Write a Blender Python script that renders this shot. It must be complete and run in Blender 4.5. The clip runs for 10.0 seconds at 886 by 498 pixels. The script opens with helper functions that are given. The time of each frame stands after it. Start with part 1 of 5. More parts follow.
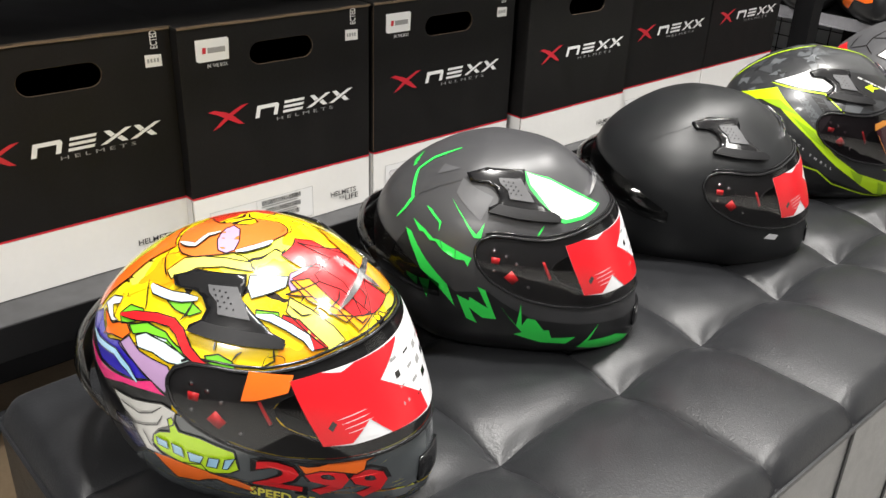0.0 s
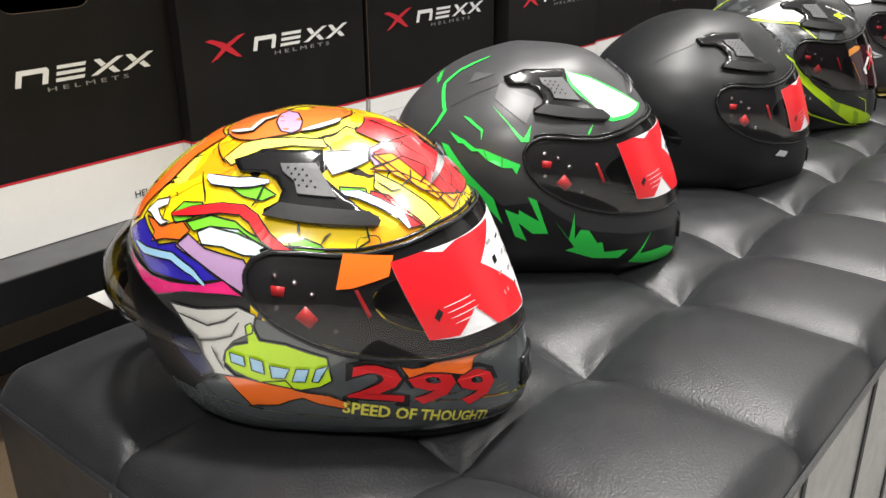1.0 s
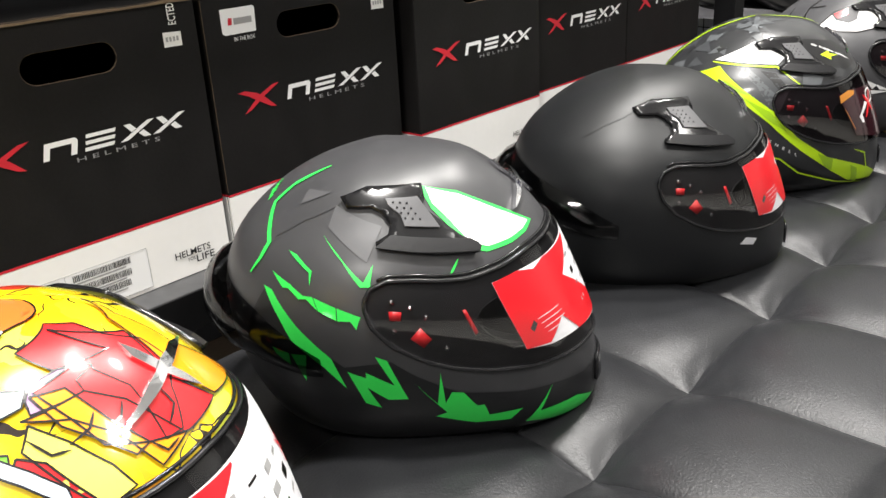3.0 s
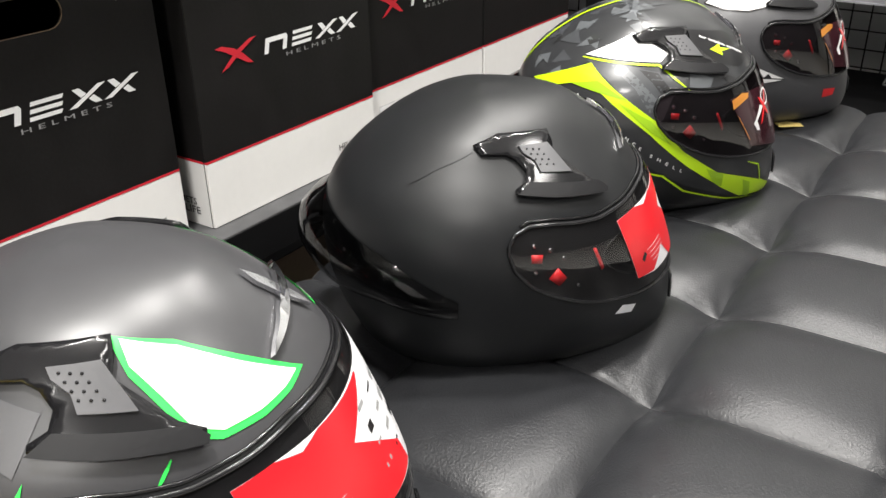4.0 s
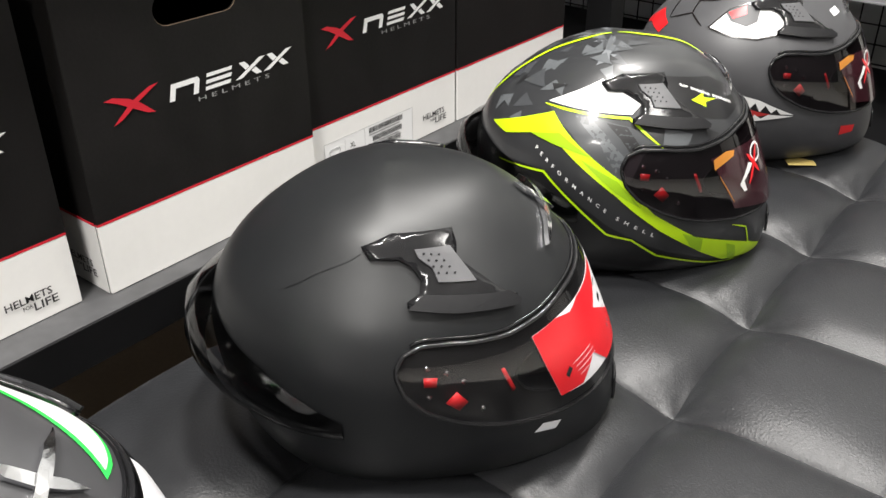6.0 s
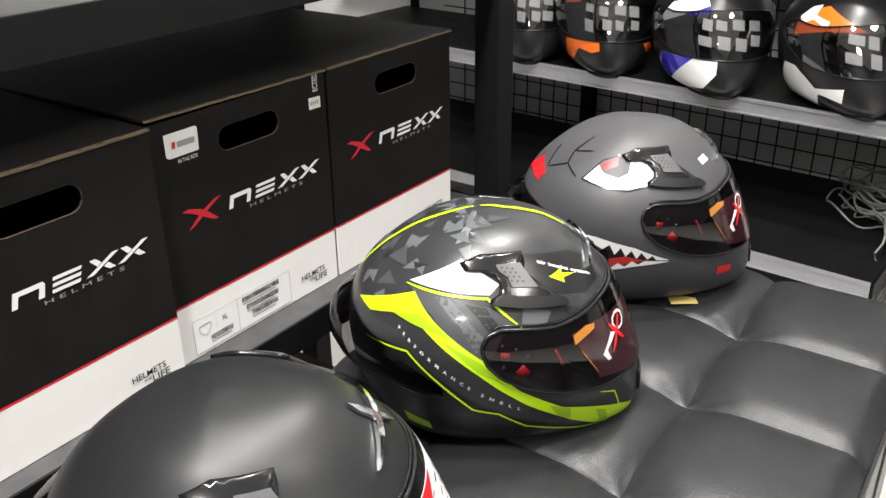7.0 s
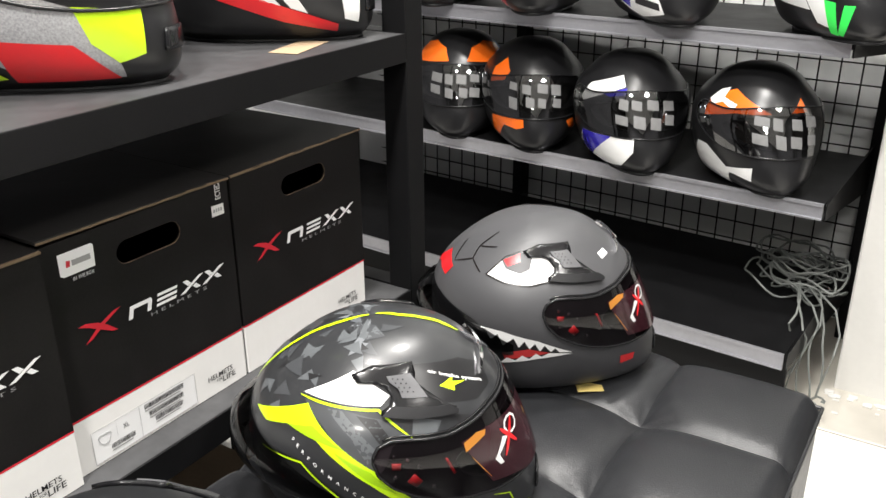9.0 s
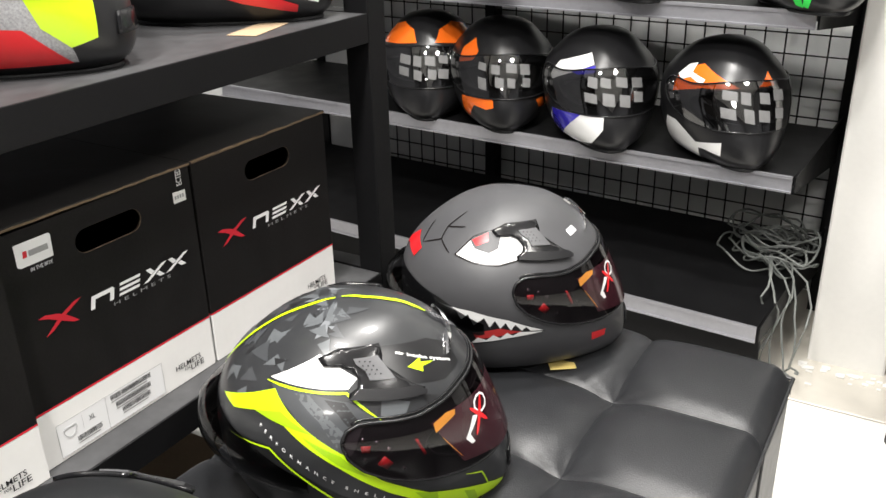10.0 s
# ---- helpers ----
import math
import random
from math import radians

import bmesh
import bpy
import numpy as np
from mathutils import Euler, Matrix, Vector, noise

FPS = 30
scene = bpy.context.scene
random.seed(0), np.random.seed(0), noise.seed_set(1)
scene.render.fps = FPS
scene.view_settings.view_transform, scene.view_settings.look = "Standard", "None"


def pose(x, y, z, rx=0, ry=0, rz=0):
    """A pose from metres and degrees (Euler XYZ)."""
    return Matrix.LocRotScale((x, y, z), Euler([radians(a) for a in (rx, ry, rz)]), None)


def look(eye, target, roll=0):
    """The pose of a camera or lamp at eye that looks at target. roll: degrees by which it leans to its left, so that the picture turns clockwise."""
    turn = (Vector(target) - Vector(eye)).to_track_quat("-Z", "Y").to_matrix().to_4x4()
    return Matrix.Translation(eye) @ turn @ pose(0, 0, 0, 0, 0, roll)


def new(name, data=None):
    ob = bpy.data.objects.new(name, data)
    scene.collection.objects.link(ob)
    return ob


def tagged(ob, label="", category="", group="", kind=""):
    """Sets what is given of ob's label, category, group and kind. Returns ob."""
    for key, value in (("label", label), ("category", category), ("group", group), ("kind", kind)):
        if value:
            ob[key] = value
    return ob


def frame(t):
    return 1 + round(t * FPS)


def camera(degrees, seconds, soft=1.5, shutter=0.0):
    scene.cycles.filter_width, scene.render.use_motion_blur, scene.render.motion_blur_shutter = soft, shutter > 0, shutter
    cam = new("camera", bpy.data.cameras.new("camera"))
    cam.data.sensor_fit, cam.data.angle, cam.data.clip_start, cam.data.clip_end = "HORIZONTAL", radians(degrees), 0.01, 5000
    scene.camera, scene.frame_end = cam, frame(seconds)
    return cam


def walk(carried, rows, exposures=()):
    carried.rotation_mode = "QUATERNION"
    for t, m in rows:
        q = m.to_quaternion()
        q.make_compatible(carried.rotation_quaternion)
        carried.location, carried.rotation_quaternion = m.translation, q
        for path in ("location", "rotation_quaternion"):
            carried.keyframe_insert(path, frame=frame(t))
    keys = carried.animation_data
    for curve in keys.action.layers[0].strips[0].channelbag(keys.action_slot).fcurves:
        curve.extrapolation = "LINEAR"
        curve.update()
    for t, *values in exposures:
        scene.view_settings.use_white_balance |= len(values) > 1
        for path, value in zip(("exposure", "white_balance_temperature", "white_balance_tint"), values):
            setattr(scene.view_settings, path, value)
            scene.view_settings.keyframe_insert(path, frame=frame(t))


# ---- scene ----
cam = camera(53.7, 10.0)
PATH = [
    (0, (0.52, 0.059, 1.039), (-0.799, 1.273, 0.152), 2.2),
    (0.5, (0.424, -0.003, 0.923), (-0.834, 1.305, 0.082), -0.1),
    (1, (0.391, -0.042, 0.859), (-0.797, 1.373, 0.092), -0.5),
    (1.5, (0.379, -0.042, 0.842), (-0.824, 1.357, 0.071), -1.6),
    (2, (0.367, 0.005, 0.825), (-0.853, 1.382, 0.039), -3.5),
    (2.5, (0.37, 0.146, 0.856), (-0.868, 1.505, 0.066), -3.3),
    (3, (0.356, 0.277, 0.9), (-0.894, 1.636, 0.132), -3.1),
    (3.2, (0.328, 0.329, 0.911), (-0.902, 1.706, 0.141), -2.9),
    (4.3, (0.227, 0.628, 0.911), (-0.754, 2.094, -0.031), -0.9),
    (4.5, (0.228, 0.665, 0.906), (-0.788, 2.101, -0.045), -0.5),
    (5, (0.236, 0.727, 0.879), (-0.85, 2.093, -0.098), -0.6),
    (5.2, (0.245, 0.74, 0.885), (-0.85, 2.095, -0.098), -1.4),
    (6.3, (0.25, 0.756, 0.999), (-0.82, 2.12, 0.002), 0.1),
    (6.5, (0.257, 0.778, 1.021), (-0.802, 2.169, 0.05), 0.2),
    (7, (0.292, 0.853, 1.074), (-0.745, 2.327, 0.207), -0.7),
    (7.5, (0.315, 0.879, 1.057), (-0.723, 2.374, 0.229), -3.2),
    (8, (0.306, 0.878, 1.034), (-0.737, 2.365, 0.196), -2.9),
    (8.5, (0.316, 0.867, 1.071), (-0.726, 2.36, 0.243), -1.4),
    (9, (0.352, 0.897, 1.152), (-0.63, 2.456, 0.376), -0.3),
    (9.5, (0.379, 0.904, 1.157), (-0.535, 2.515, 0.402), -0.5),
    (10, (0.363, 0.91, 1.143), (-0.573, 2.482, 0.335), -1.3),
]
walk(cam, [(t, look(eye, target, roll)) for t, eye, target, roll in PATH], exposures=[(0, -0.05), (3.2, 0.0), (6.5, 0.02), (7.2, 0.18), (10, 0.15)])


# ---- world and light ----
world = bpy.data.worlds.new("world")
scene.world = world
world.use_nodes = True
world.node_tree.nodes["Background"].inputs[0].default_value = (0.9, 0.95, 1.0, 1)
world.node_tree.nodes["Background"].inputs[1].default_value = 0.015


def overhead_lamp(x, y, sx, sy, watts, colour=(1.0, 0.97, 0.93)):
    data = bpy.data.lights.new("overhead_light", "AREA")
    data.shape, data.size, data.size_y, data.energy, data.color = "RECTANGLE", sx, sy, watts, colour
    ob = new("overhead_light", data)
    ob.matrix_world = pose(x, y, 2.76, 0, 0, 0)
    return ob


# first three inferred from the bench shadows; last two are added fill lamps
LAMPS = [(-0.04, 0.48, 0.22, 68), (-0.06, 1.36, 0.22, 42), (-0.06, 2.25, 0.22, 42), (1.5, 1.4, 0.5, 34), (0.9, -1.3, 0.5, 64)]
for lx, ly, size, watts in LAMPS:
    overhead_lamp(lx, ly, size, size, watts)

import mathutils.geometry

# ---- materials ----


def mat(name, colour=(0.5, 0.5, 0.5), rough=0.5, metal=0.0, grain=0.0, scale=60.0, bump=0.0, vary=0.0, coat=0.0, stain=0.0, spread=0.0, spec=0.5):
    m = bpy.data.materials.new(name)
    m.use_nodes = True
    nt = m.node_tree
    b = nt.nodes["Principled BSDF"]
    b.inputs["Roughness"].default_value = rough
    b.inputs["Metallic"].default_value = metal
    b.inputs["Specular IOR Level"].default_value = spec
    b.inputs["Base Color"].default_value = (*colour, 1)
    b.inputs["Coat Weight"].default_value = coat
    b.inputs["Coat Roughness"].default_value = 0.06
    tc = nt.nodes.new("ShaderNodeTexCoord")
    n1 = nt.nodes.new("ShaderNodeTexNoise")
    n1.inputs["Scale"].default_value, n1.inputs["Detail"].default_value = scale, 5
    n2 = nt.nodes.new("ShaderNodeTexNoise")
    n2.inputs["Scale"].default_value, n2.inputs["Detail"].default_value = scale * 0.09, 4
    nt.links.new(tc.outputs["Object"], n1.inputs["Vector"])
    nt.links.new(tc.outputs["Object"], n2.inputs["Vector"])
    if grain or stain or vary:
        mul = nt.nodes.new("ShaderNodeMath")
        mul.operation = "MULTIPLY_ADD"
        mul.inputs[1].default_value, mul.inputs[2].default_value = grain, 1 - grain * 0.5
        nt.links.new(n1.outputs["Fac"], mul.inputs[0])
        mu2 = nt.nodes.new("ShaderNodeMath")
        mu2.operation = "MULTIPLY_ADD"
        mu2.inputs[1].default_value, mu2.inputs[2].default_value = stain, 1 - stain * 0.5
        nt.links.new(n2.outputs["Fac"], mu2.inputs[0])
        oi = nt.nodes.new("ShaderNodeObjectInfo")
        mu3 = nt.nodes.new("ShaderNodeMath")
        mu3.operation = "MULTIPLY_ADD"
        mu3.inputs[1].default_value, mu3.inputs[2].default_value = vary, 1 - vary * 0.5
        nt.links.new(oi.outputs["Random"], mu3.inputs[0])
        p1 = nt.nodes.new("ShaderNodeMath")
        p1.operation = "MULTIPLY"
        p2 = nt.nodes.new("ShaderNodeMath")
        p2.operation = "MULTIPLY"
        nt.links.new(mul.outputs[0], p1.inputs[0])
        nt.links.new(mu2.outputs[0], p1.inputs[1])
        nt.links.new(p1.outputs[0], p2.inputs[0])
        nt.links.new(mu3.outputs[0], p2.inputs[1])
        hs = nt.nodes.new("ShaderNodeHueSaturation")
        hs.inputs["Color"].default_value = (*colour, 1)
        nt.links.new(p2.outputs[0], hs.inputs["Value"])
        nt.links.new(hs.outputs[0], b.inputs["Base Color"])
    if spread:
        mr = nt.nodes.new("ShaderNodeMath")
        mr.operation = "MULTIPLY_ADD"
        mr.inputs[1].default_value, mr.inputs[2].default_value = spread, rough - spread * 0.5
        nt.links.new(n2.outputs["Fac"], mr.inputs[0])
        nt.links.new(mr.outputs[0], b.inputs["Roughness"])
    if bump:
        bp = nt.nodes.new("ShaderNodeBump")
        bp.inputs["Strength"].default_value, bp.inputs["Distance"].default_value = bump, 0.001
        nt.links.new(n1.outputs["Fac"], bp.inputs["Height"])
        nt.links.new(bp.outputs[0], b.inputs["Normal"])
    return m


def pane_mat(name, tint, ior=1.5, rough=0.02):
    """Thin clear sheet: what lies behind shows through the tint, and its gloss follows Fresnel."""
    m = bpy.data.materials.new(name)
    m.use_nodes = True
    nt = m.node_tree
    nt.nodes.clear()
    out = nt.nodes.new("ShaderNodeOutputMaterial")
    tr = nt.nodes.new("ShaderNodeBsdfTransparent")
    tr.inputs[0].default_value = (*tint, 1)
    gl = nt.nodes.new("ShaderNodeBsdfGlossy")
    gl.inputs["Roughness"].default_value = rough
    fr = nt.nodes.new("ShaderNodeFresnel")
    fr.inputs[0].default_value = ior
    mx = nt.nodes.new("ShaderNodeMixShader")
    nt.links.new(fr.outputs[0], mx.inputs[0])
    nt.links.new(tr.outputs[0], mx.inputs[1])
    nt.links.new(gl.outputs[0], mx.inputs[2])
    nt.links.new(mx.outputs[0], out.inputs[0])
    return m


M_LEATHER = mat("black_leather", (0.0195, 0.0202, 0.0222), 0.37, grain=0.3, scale=420, bump=0.4, stain=0.4, vary=0.12, spread=0.16, spec=0.40)
M_CARD = mat("printed_black_carton", (0.0095, 0.0088, 0.0086), 0.62, grain=0.5, scale=260, bump=0.14, stain=0.7, vary=0.15, spread=0.2, spec=0.16)
M_CARDTOP = mat("carton_top", (0.016, 0.015, 0.0145), 0.6, grain=0.3, scale=90, bump=0.1, stain=0.5, spread=0.2, spec=0.25)
M_WHITECARD = mat("white_carton", (0.80, 0.79, 0.77), 0.55, grain=0.05, scale=120, stain=0.12, vary=0.05)
M_RAW = mat("dark_raw_cardboard", (0.15, 0.105, 0.065), 0.9, grain=0.5, scale=200, stain=0.5)
M_BROWN = mat("raw_cardboard", (0.33, 0.24, 0.15), 0.85, grain=0.3, scale=150, bump=0.2, stain=0.3)
M_RED = mat("red_print", (0.55, 0.015, 0.03), 0.5)
M_WHITE = mat("white_print", (0.80, 0.80, 0.80), 0.5)
M_GREYPRINT = mat("grey_print", (0.30, 0.30, 0.30), 0.6)
M_LABEL = mat("faded_label_print", (0.16, 0.16, 0.16), 0.5, grain=0.4, scale=80)
M_BLACKPRINT = mat("black_print", (0.015, 0.015, 0.016), 0.5)
M_STEEL = mat("black_painted_steel", (0.0065, 0.0065, 0.007), 0.46, grain=0.3, scale=150, bump=0.08, stain=0.5, spread=0.2, spec=0.14)
M_GASKET = mat("glossy_rubber_seal", (0.012, 0.012, 0.013), 0.2, spread=0.08)
M_TILE = mat("white_floor_tile", (0.76, 0.745, 0.71), 0.3, grain=0.06, scale=30, bump=0.03, stain=0.2, spread=0.15)
M_SHELF = mat("worn_grey_shelf_board", (0.052, 0.052, 0.054), 0.5, grain=0.9, scale=45, bump=0.12, stain=1.2, spread=0.25, spec=0.35)
M_LIP = mat("grey_metal_strip", (0.42, 0.42, 0.45), 0.32, metal=0.6, grain=0.2, scale=90, stain=0.3, spread=0.15)
M_WALL = mat("white_plaster", (0.74, 0.73, 0.70), 0.8, grain=0.06, scale=80, bump=0.15, stain=0.12)
M_BACKWALL = mat("grey_white_wall", (0.76, 0.77, 0.76), 0.8, grain=0.08, scale=60, bump=0.1, stain=0.15)
M_FLOOR = mat("pale_cement_floor", (0.55, 0.52, 0.46), 0.35, grain=0.15, scale=30, bump=0.06, stain=0.5, spread=0.2)
M_CEIL = mat("ceiling_paint", (0.75, 0.75, 0.74), 0.9, grain=0.05, scale=40)
M_DARKROOM = mat("dark_room_wall", (0.10, 0.10, 0.11), 0.8, grain=0.2, scale=20, stain=0.4)
M_RUBBER = mat("black_rubber", (0.009, 0.009, 0.010), 0.5, grain=0.1, scale=60, spec=0.3)
M_GLOSSBLACK = mat("gloss_black_plastic", (0.010, 0.010, 0.011), 0.16, grain=0.1, scale=200, spread=0.06)
M_LINER = mat("black_liner_cloth", (0.020, 0.018, 0.017), 0.9, grain=0.2, scale=30, spec=0.2)
M_REDPLASTIC = mat("red_plastic", (0.55, 0.02, 0.025), 0.35)
M_CHROME = mat("polished_metal", (0.78, 0.78, 0.80), 0.12, metal=1.0, spread=0.08)
M_CABLE = mat("grey_cable", (0.16, 0.17, 0.16), 0.5, grain=0.2, scale=100, stain=0.5)
M_VISOR = pane_mat("clear_visor", (0.86, 0.84, 0.82))
M_DARKVISOR = pane_mat("dark_visor", (0.30, 0.22, 0.24))
M_SMOKE = pane_mat("smoked_plastic", (0.30, 0.30, 0.31), rough=0.08)
M_CLEAR = pane_mat("clear_plastic", (0.80, 0.80, 0.80), rough=0.05)

# ---- building blocks ----


def part(name, bm, material, parent=None, label="", smooth=False):
    me = bpy.data.meshes.new(name)
    bm.normal_update()
    bm.to_mesh(me)
    bm.free()
    me.materials.append(material)
    if smooth:
        for p in me.polygons:
            p.use_smooth = True
    ob = new(name, me)
    if parent is not None:
        ob.parent = parent
    if label:
        ob["label"] = label
    return ob


def thing(name, m, label, category, group="", kind=""):
    ob = new(name)
    ob.matrix_world = m
    return tagged(ob, label, category, group, kind)


def box(bm, x0, x1, y0, y1, z0, z1, bevel=0.0, seg=2):
    r = bmesh.ops.create_cube(bm, size=1)
    bmesh.ops.scale(bm, vec=(x1 - x0, y1 - y0, z1 - z0), verts=r["verts"])
    bmesh.ops.translate(bm, vec=((x0 + x1) / 2, (y0 + y1) / 2, (z0 + z1) / 2), verts=r["verts"])
    if bevel:
        edges = list({e for v in r["verts"] for e in v.link_edges})
        bmesh.ops.bevel(bm, geom=edges, offset=bevel, segments=seg, affect="EDGES", profile=0.5)
    return bm


def boxed(x0, x1, y0, y1, z0, z1, bevel=0.0, seg=2):
    return box(bmesh.new(), x0, x1, y0, y1, z0, z1, bevel, seg)


def tube(points, radius, sides=8, closed=False):
    """A round bar swept along points."""
    bm = bmesh.new()
    pts = [Vector(p) for p in points]
    n = len(pts)
    rings = []
    up = Vector((0.13, 0.21, 0.97))
    for i, p in enumerate(pts):
        a = pts[(i - 1) % n] if closed or i else p
        b = pts[(i + 1) % n] if closed or i < n - 1 else p
        d = (b - a).normalized()
        s = d.cross(up)
        s = s.normalized() if s.length > 1e-4 else d.orthogonal().normalized()
        u = s.cross(d)
        rings.append([bm.verts.new(p + radius * (math.cos(k * math.tau / sides) * s + math.sin(k * math.tau / sides) * u)) for k in range(sides)])
    for i in range(n if closed else n - 1):
        r0, r1 = rings[i], rings[(i + 1) % n]
        for k in range(sides):
            bm.faces.new((r0[k], r0[(k + 1) % sides], r1[(k + 1) % sides], r1[k]))
    if not closed:
        bm.faces.new(rings[0][::-1])
        bm.faces.new(rings[-1])
    return bm


def curve_through(rows, n):
    """Smooth Catmull-Rom samples through rows."""
    P = np.array(rows, float)
    P = np.vstack([2 * P[0] - P[1], P, 2 * P[-1] - P[-2]])
    out = []
    m = len(rows) - 1
    for i in range(n + 1):
        t = i / n * m
        k = min(int(t), m - 1)
        f = t - k
        a, b, c, d = P[k], P[k + 1], P[k + 2], P[k + 3]
        out.append(0.5 * (2 * b + (c - a) * f + (2 * a - 5 * b + 4 * c - d) * f * f + (3 * b - a - 3 * c + d) * f ** 3))
    return np.array(out)


# ---- the room ----
tagged(part("floor", boxed(-2.2, 3.2, -2.6, 4.2, -0.1, 0.0), M_TILE), "pale polished floor of the shop", "floor", kind="structure")
tagged(part("ceiling", boxed(-2.2, 3.2, -2.6, 4.2, 2.8, 2.9), M_CEIL), "plain white painted shop ceiling", "ceiling", kind="structure")
tagged(part("wall_north", boxed(-2.2, 3.2, 3.36, 3.48, 0.0, 2.8), M_BACKWALL), "grey white painted wall behind the wire mesh", "wall", kind="structure")
# three dark walls added to close the room; the shop runs on beyond
tagged(part("wall_west", boxed(-2.3, -2.2, -2.6, 4.2, 0.0, 2.8), M_DARKROOM), "plain dark wall added behind the carton rack to close the room", "wall", kind="structure")
tagged(part("wall_east", boxed(3.2, 3.3, -2.6, 4.2, 0.0, 2.8), M_DARKROOM), "unseen dark wall added across the shop to close the room", "wall", kind="structure")
tagged(part("wall_south", boxed(-2.2, 3.2, -2.7, -2.6, 0.0, 2.8), M_DARKROOM), "unseen dark wall added at the near end to close the room", "wall", kind="structure")
tagged(part("pavement", boxed(-2.0, 3.0, 2.76, 3.354, 0.0005, 0.006, 0.002, 1), M_FLOOR), "rough beige cement strip along the wall", "floor strip", kind="structure")
tagged(part("pillar", boxed(0.178, 0.352, 2.958, 3.356, 0.0, 2.8, 0.006), M_WALL), "white plastered pillar beside the wire rack", "pillar", kind="structure")

# ---- tufted bench ----
BENCH = thing("bench", pose(0.020, 1.0, 0.0), "black leather bench with tufted square cushions", "bench")
COL, ROW, TOP = 0.216, 0.1937, 0.437
X0 = -2 * COL
LINES = [y - 1.0 for y in (0.231, 0.421, 0.615, 0.820, 0.997, 1.197, 1.383, 1.570, 1.768, 1.964, 2.165)]   # seams across the bench
Y0 = LINES[0]


def cushion(edge_l, edge_r, edge_n, edge_f):
    """One puffed leather square; on an outer side it rolls over the bench's edge."""
    bm = bmesh.new()
    n = 26
    grid = {}
    for i in range(n + 1):
        for j in range(n + 1):
            # finer near the seams
            u = 0.5 - 0.5 * math.cos(math.pi * i / n)
            v = 0.5 - 0.5 * math.cos(math.pi * j / n)
            dx, dy = min(u, 1 - u) * COL, min(v, 1 - v) * ROW
            z = TOP + 0.009 * (1 - (2 * u - 1) ** 2) * (1 - (2 * v - 1) ** 2)
            ox = (edge_l and u < 0.5) or (edge_r and u > 0.5)
            oy = (edge_n and v < 0.5) or (edge_f and v > 0.5)
            gx = 0.0 if ox else 0.010 * math.exp(-(dx / 0.014)) 
            gy = 0.0 if oy else 0.010 * math.exp(-(dy / 0.014))
            z -= max(gx, gy)
            if not ox and not oy:
                z -= 0.015 * math.exp(-((dx * dx + dy * dy) / 0.0016))
            if ox:
                z -= 0.030 * max(0, 1 - dx / 0.030) ** 2.2
            if oy:
                z -= 0.030 * max(0, 1 - dy / 0.030) ** 2.2
            # short wrinkles drawn in towards the buttons
            ang = math.atan2(dy, dx + 1e-6)
            rad = math.hypot(dx, dy)
            if not ox and not oy:
                z += 0.0012 * math.sin(ang * 13) * math.exp(-((rad - 0.03) / 0.02) ** 2)
            grid[i, j] = bm.verts.new((u * COL, v * ROW, z))
    for i in range(n):
        for j in range(n):
            bm.faces.new((grid[i, j], grid[i + 1, j], grid[i + 1, j + 1], grid[i, j + 1]))
    return bm


made = {}
for i in range(3):
    for j in range(10):
        key = (i == 0, i == 2, j == 0, j == 9)
        if key not in made:
            ob = part("cushion", cushion(*key), M_LEATHER, BENCH, smooth=True)
            made[key] = ob.data
        else:
            ob = new("cushion", made[key])
            ob.parent = BENCH
        ob.location = (X0 + i * COL, LINES[j], 0)
        ob.scale = (1, (LINES[j + 1] - LINES[j]) / ROW, 1)
W, L = 3 * COL, LINES[10] - Y0
bm = bmesh.new()
box(bm, X0 + 0.002, X0 + W - 0.002, Y0 + 0.002, Y0 + L - 0.002, 0.09, TOP - 0.028, 0.006)
part("side_cover", bm, M_LEATHER, BENCH)
for a in range(4):
    fx, fy = (X0 + 0.06, X0 + W - 0.06)[a % 2], (Y0 + 0.08, Y0 + L - 0.08)[a // 2]
    part("leg", boxed(fx - 0.02, fx + 0.02, fy - 0.02, fy + 0.02, 0.0, 0.09, 0.003), M_STEEL, BENCH)
for j in range(11):
    for xx in (X0 + 0.001, X0 + W - 0.001):
        if 0 < j < 10:
            part("seam", tube([(xx, LINES[j], z) for z in (0.10, 0.25, TOP - 0.032)], 0.0025, 6), M_LEATHER, BENCH)
for i in range(1, 3):
    for yy in (Y0 + 0.001, Y0 + L - 0.001):
        part("seam", tube([(X0 + i * COL, yy, z) for z in (0.10, 0.25, TOP - 0.032)], 0.0025, 6), M_LEATHER, BENCH)
rim = [(X0, Y0), (X0 + W, Y0), (X0 + W, Y0 + L), (X0, Y0 + L)]
for a in range(4):
    p, q = rim[a], rim[(a + 1) % 4]
    part("piping", tube([(p[0], p[1], TOP - 0.030), (q[0], q[1], TOP - 0.030)], 0.003, 6), M_LEATHER, BENCH)

# ---- carton rack ----
RX = -0.400
RACK = thing("carton_rack", pose(0, 0, 0), "black steel rack with worn grey shelf boards", "rack")
for z in (0.5205, 0.942):
    part("shelf_board", boxed(-0.86, RX - 0.003, -0.60, 1.988, z - 0.008, z, 0.001), M_SHELF, RACK, "worn grey shelf board")
    part("front_rail", boxed(RX - 0.003, RX + 0.001, -0.60, 1.988, z - 0.042, z + 0.0005, 0.001), M_STEEL, RACK)
    part("back_rail", boxed(-0.875, -0.861, -0.60, 1.988, z - 0.04, z, 0.001), M_STEEL, RACK)
    part("end_rail", boxed(-0.86, RX - 0.004, 1.9935, 2.030, z - 0.04, z, 0.001), M_STEEL, RACK)
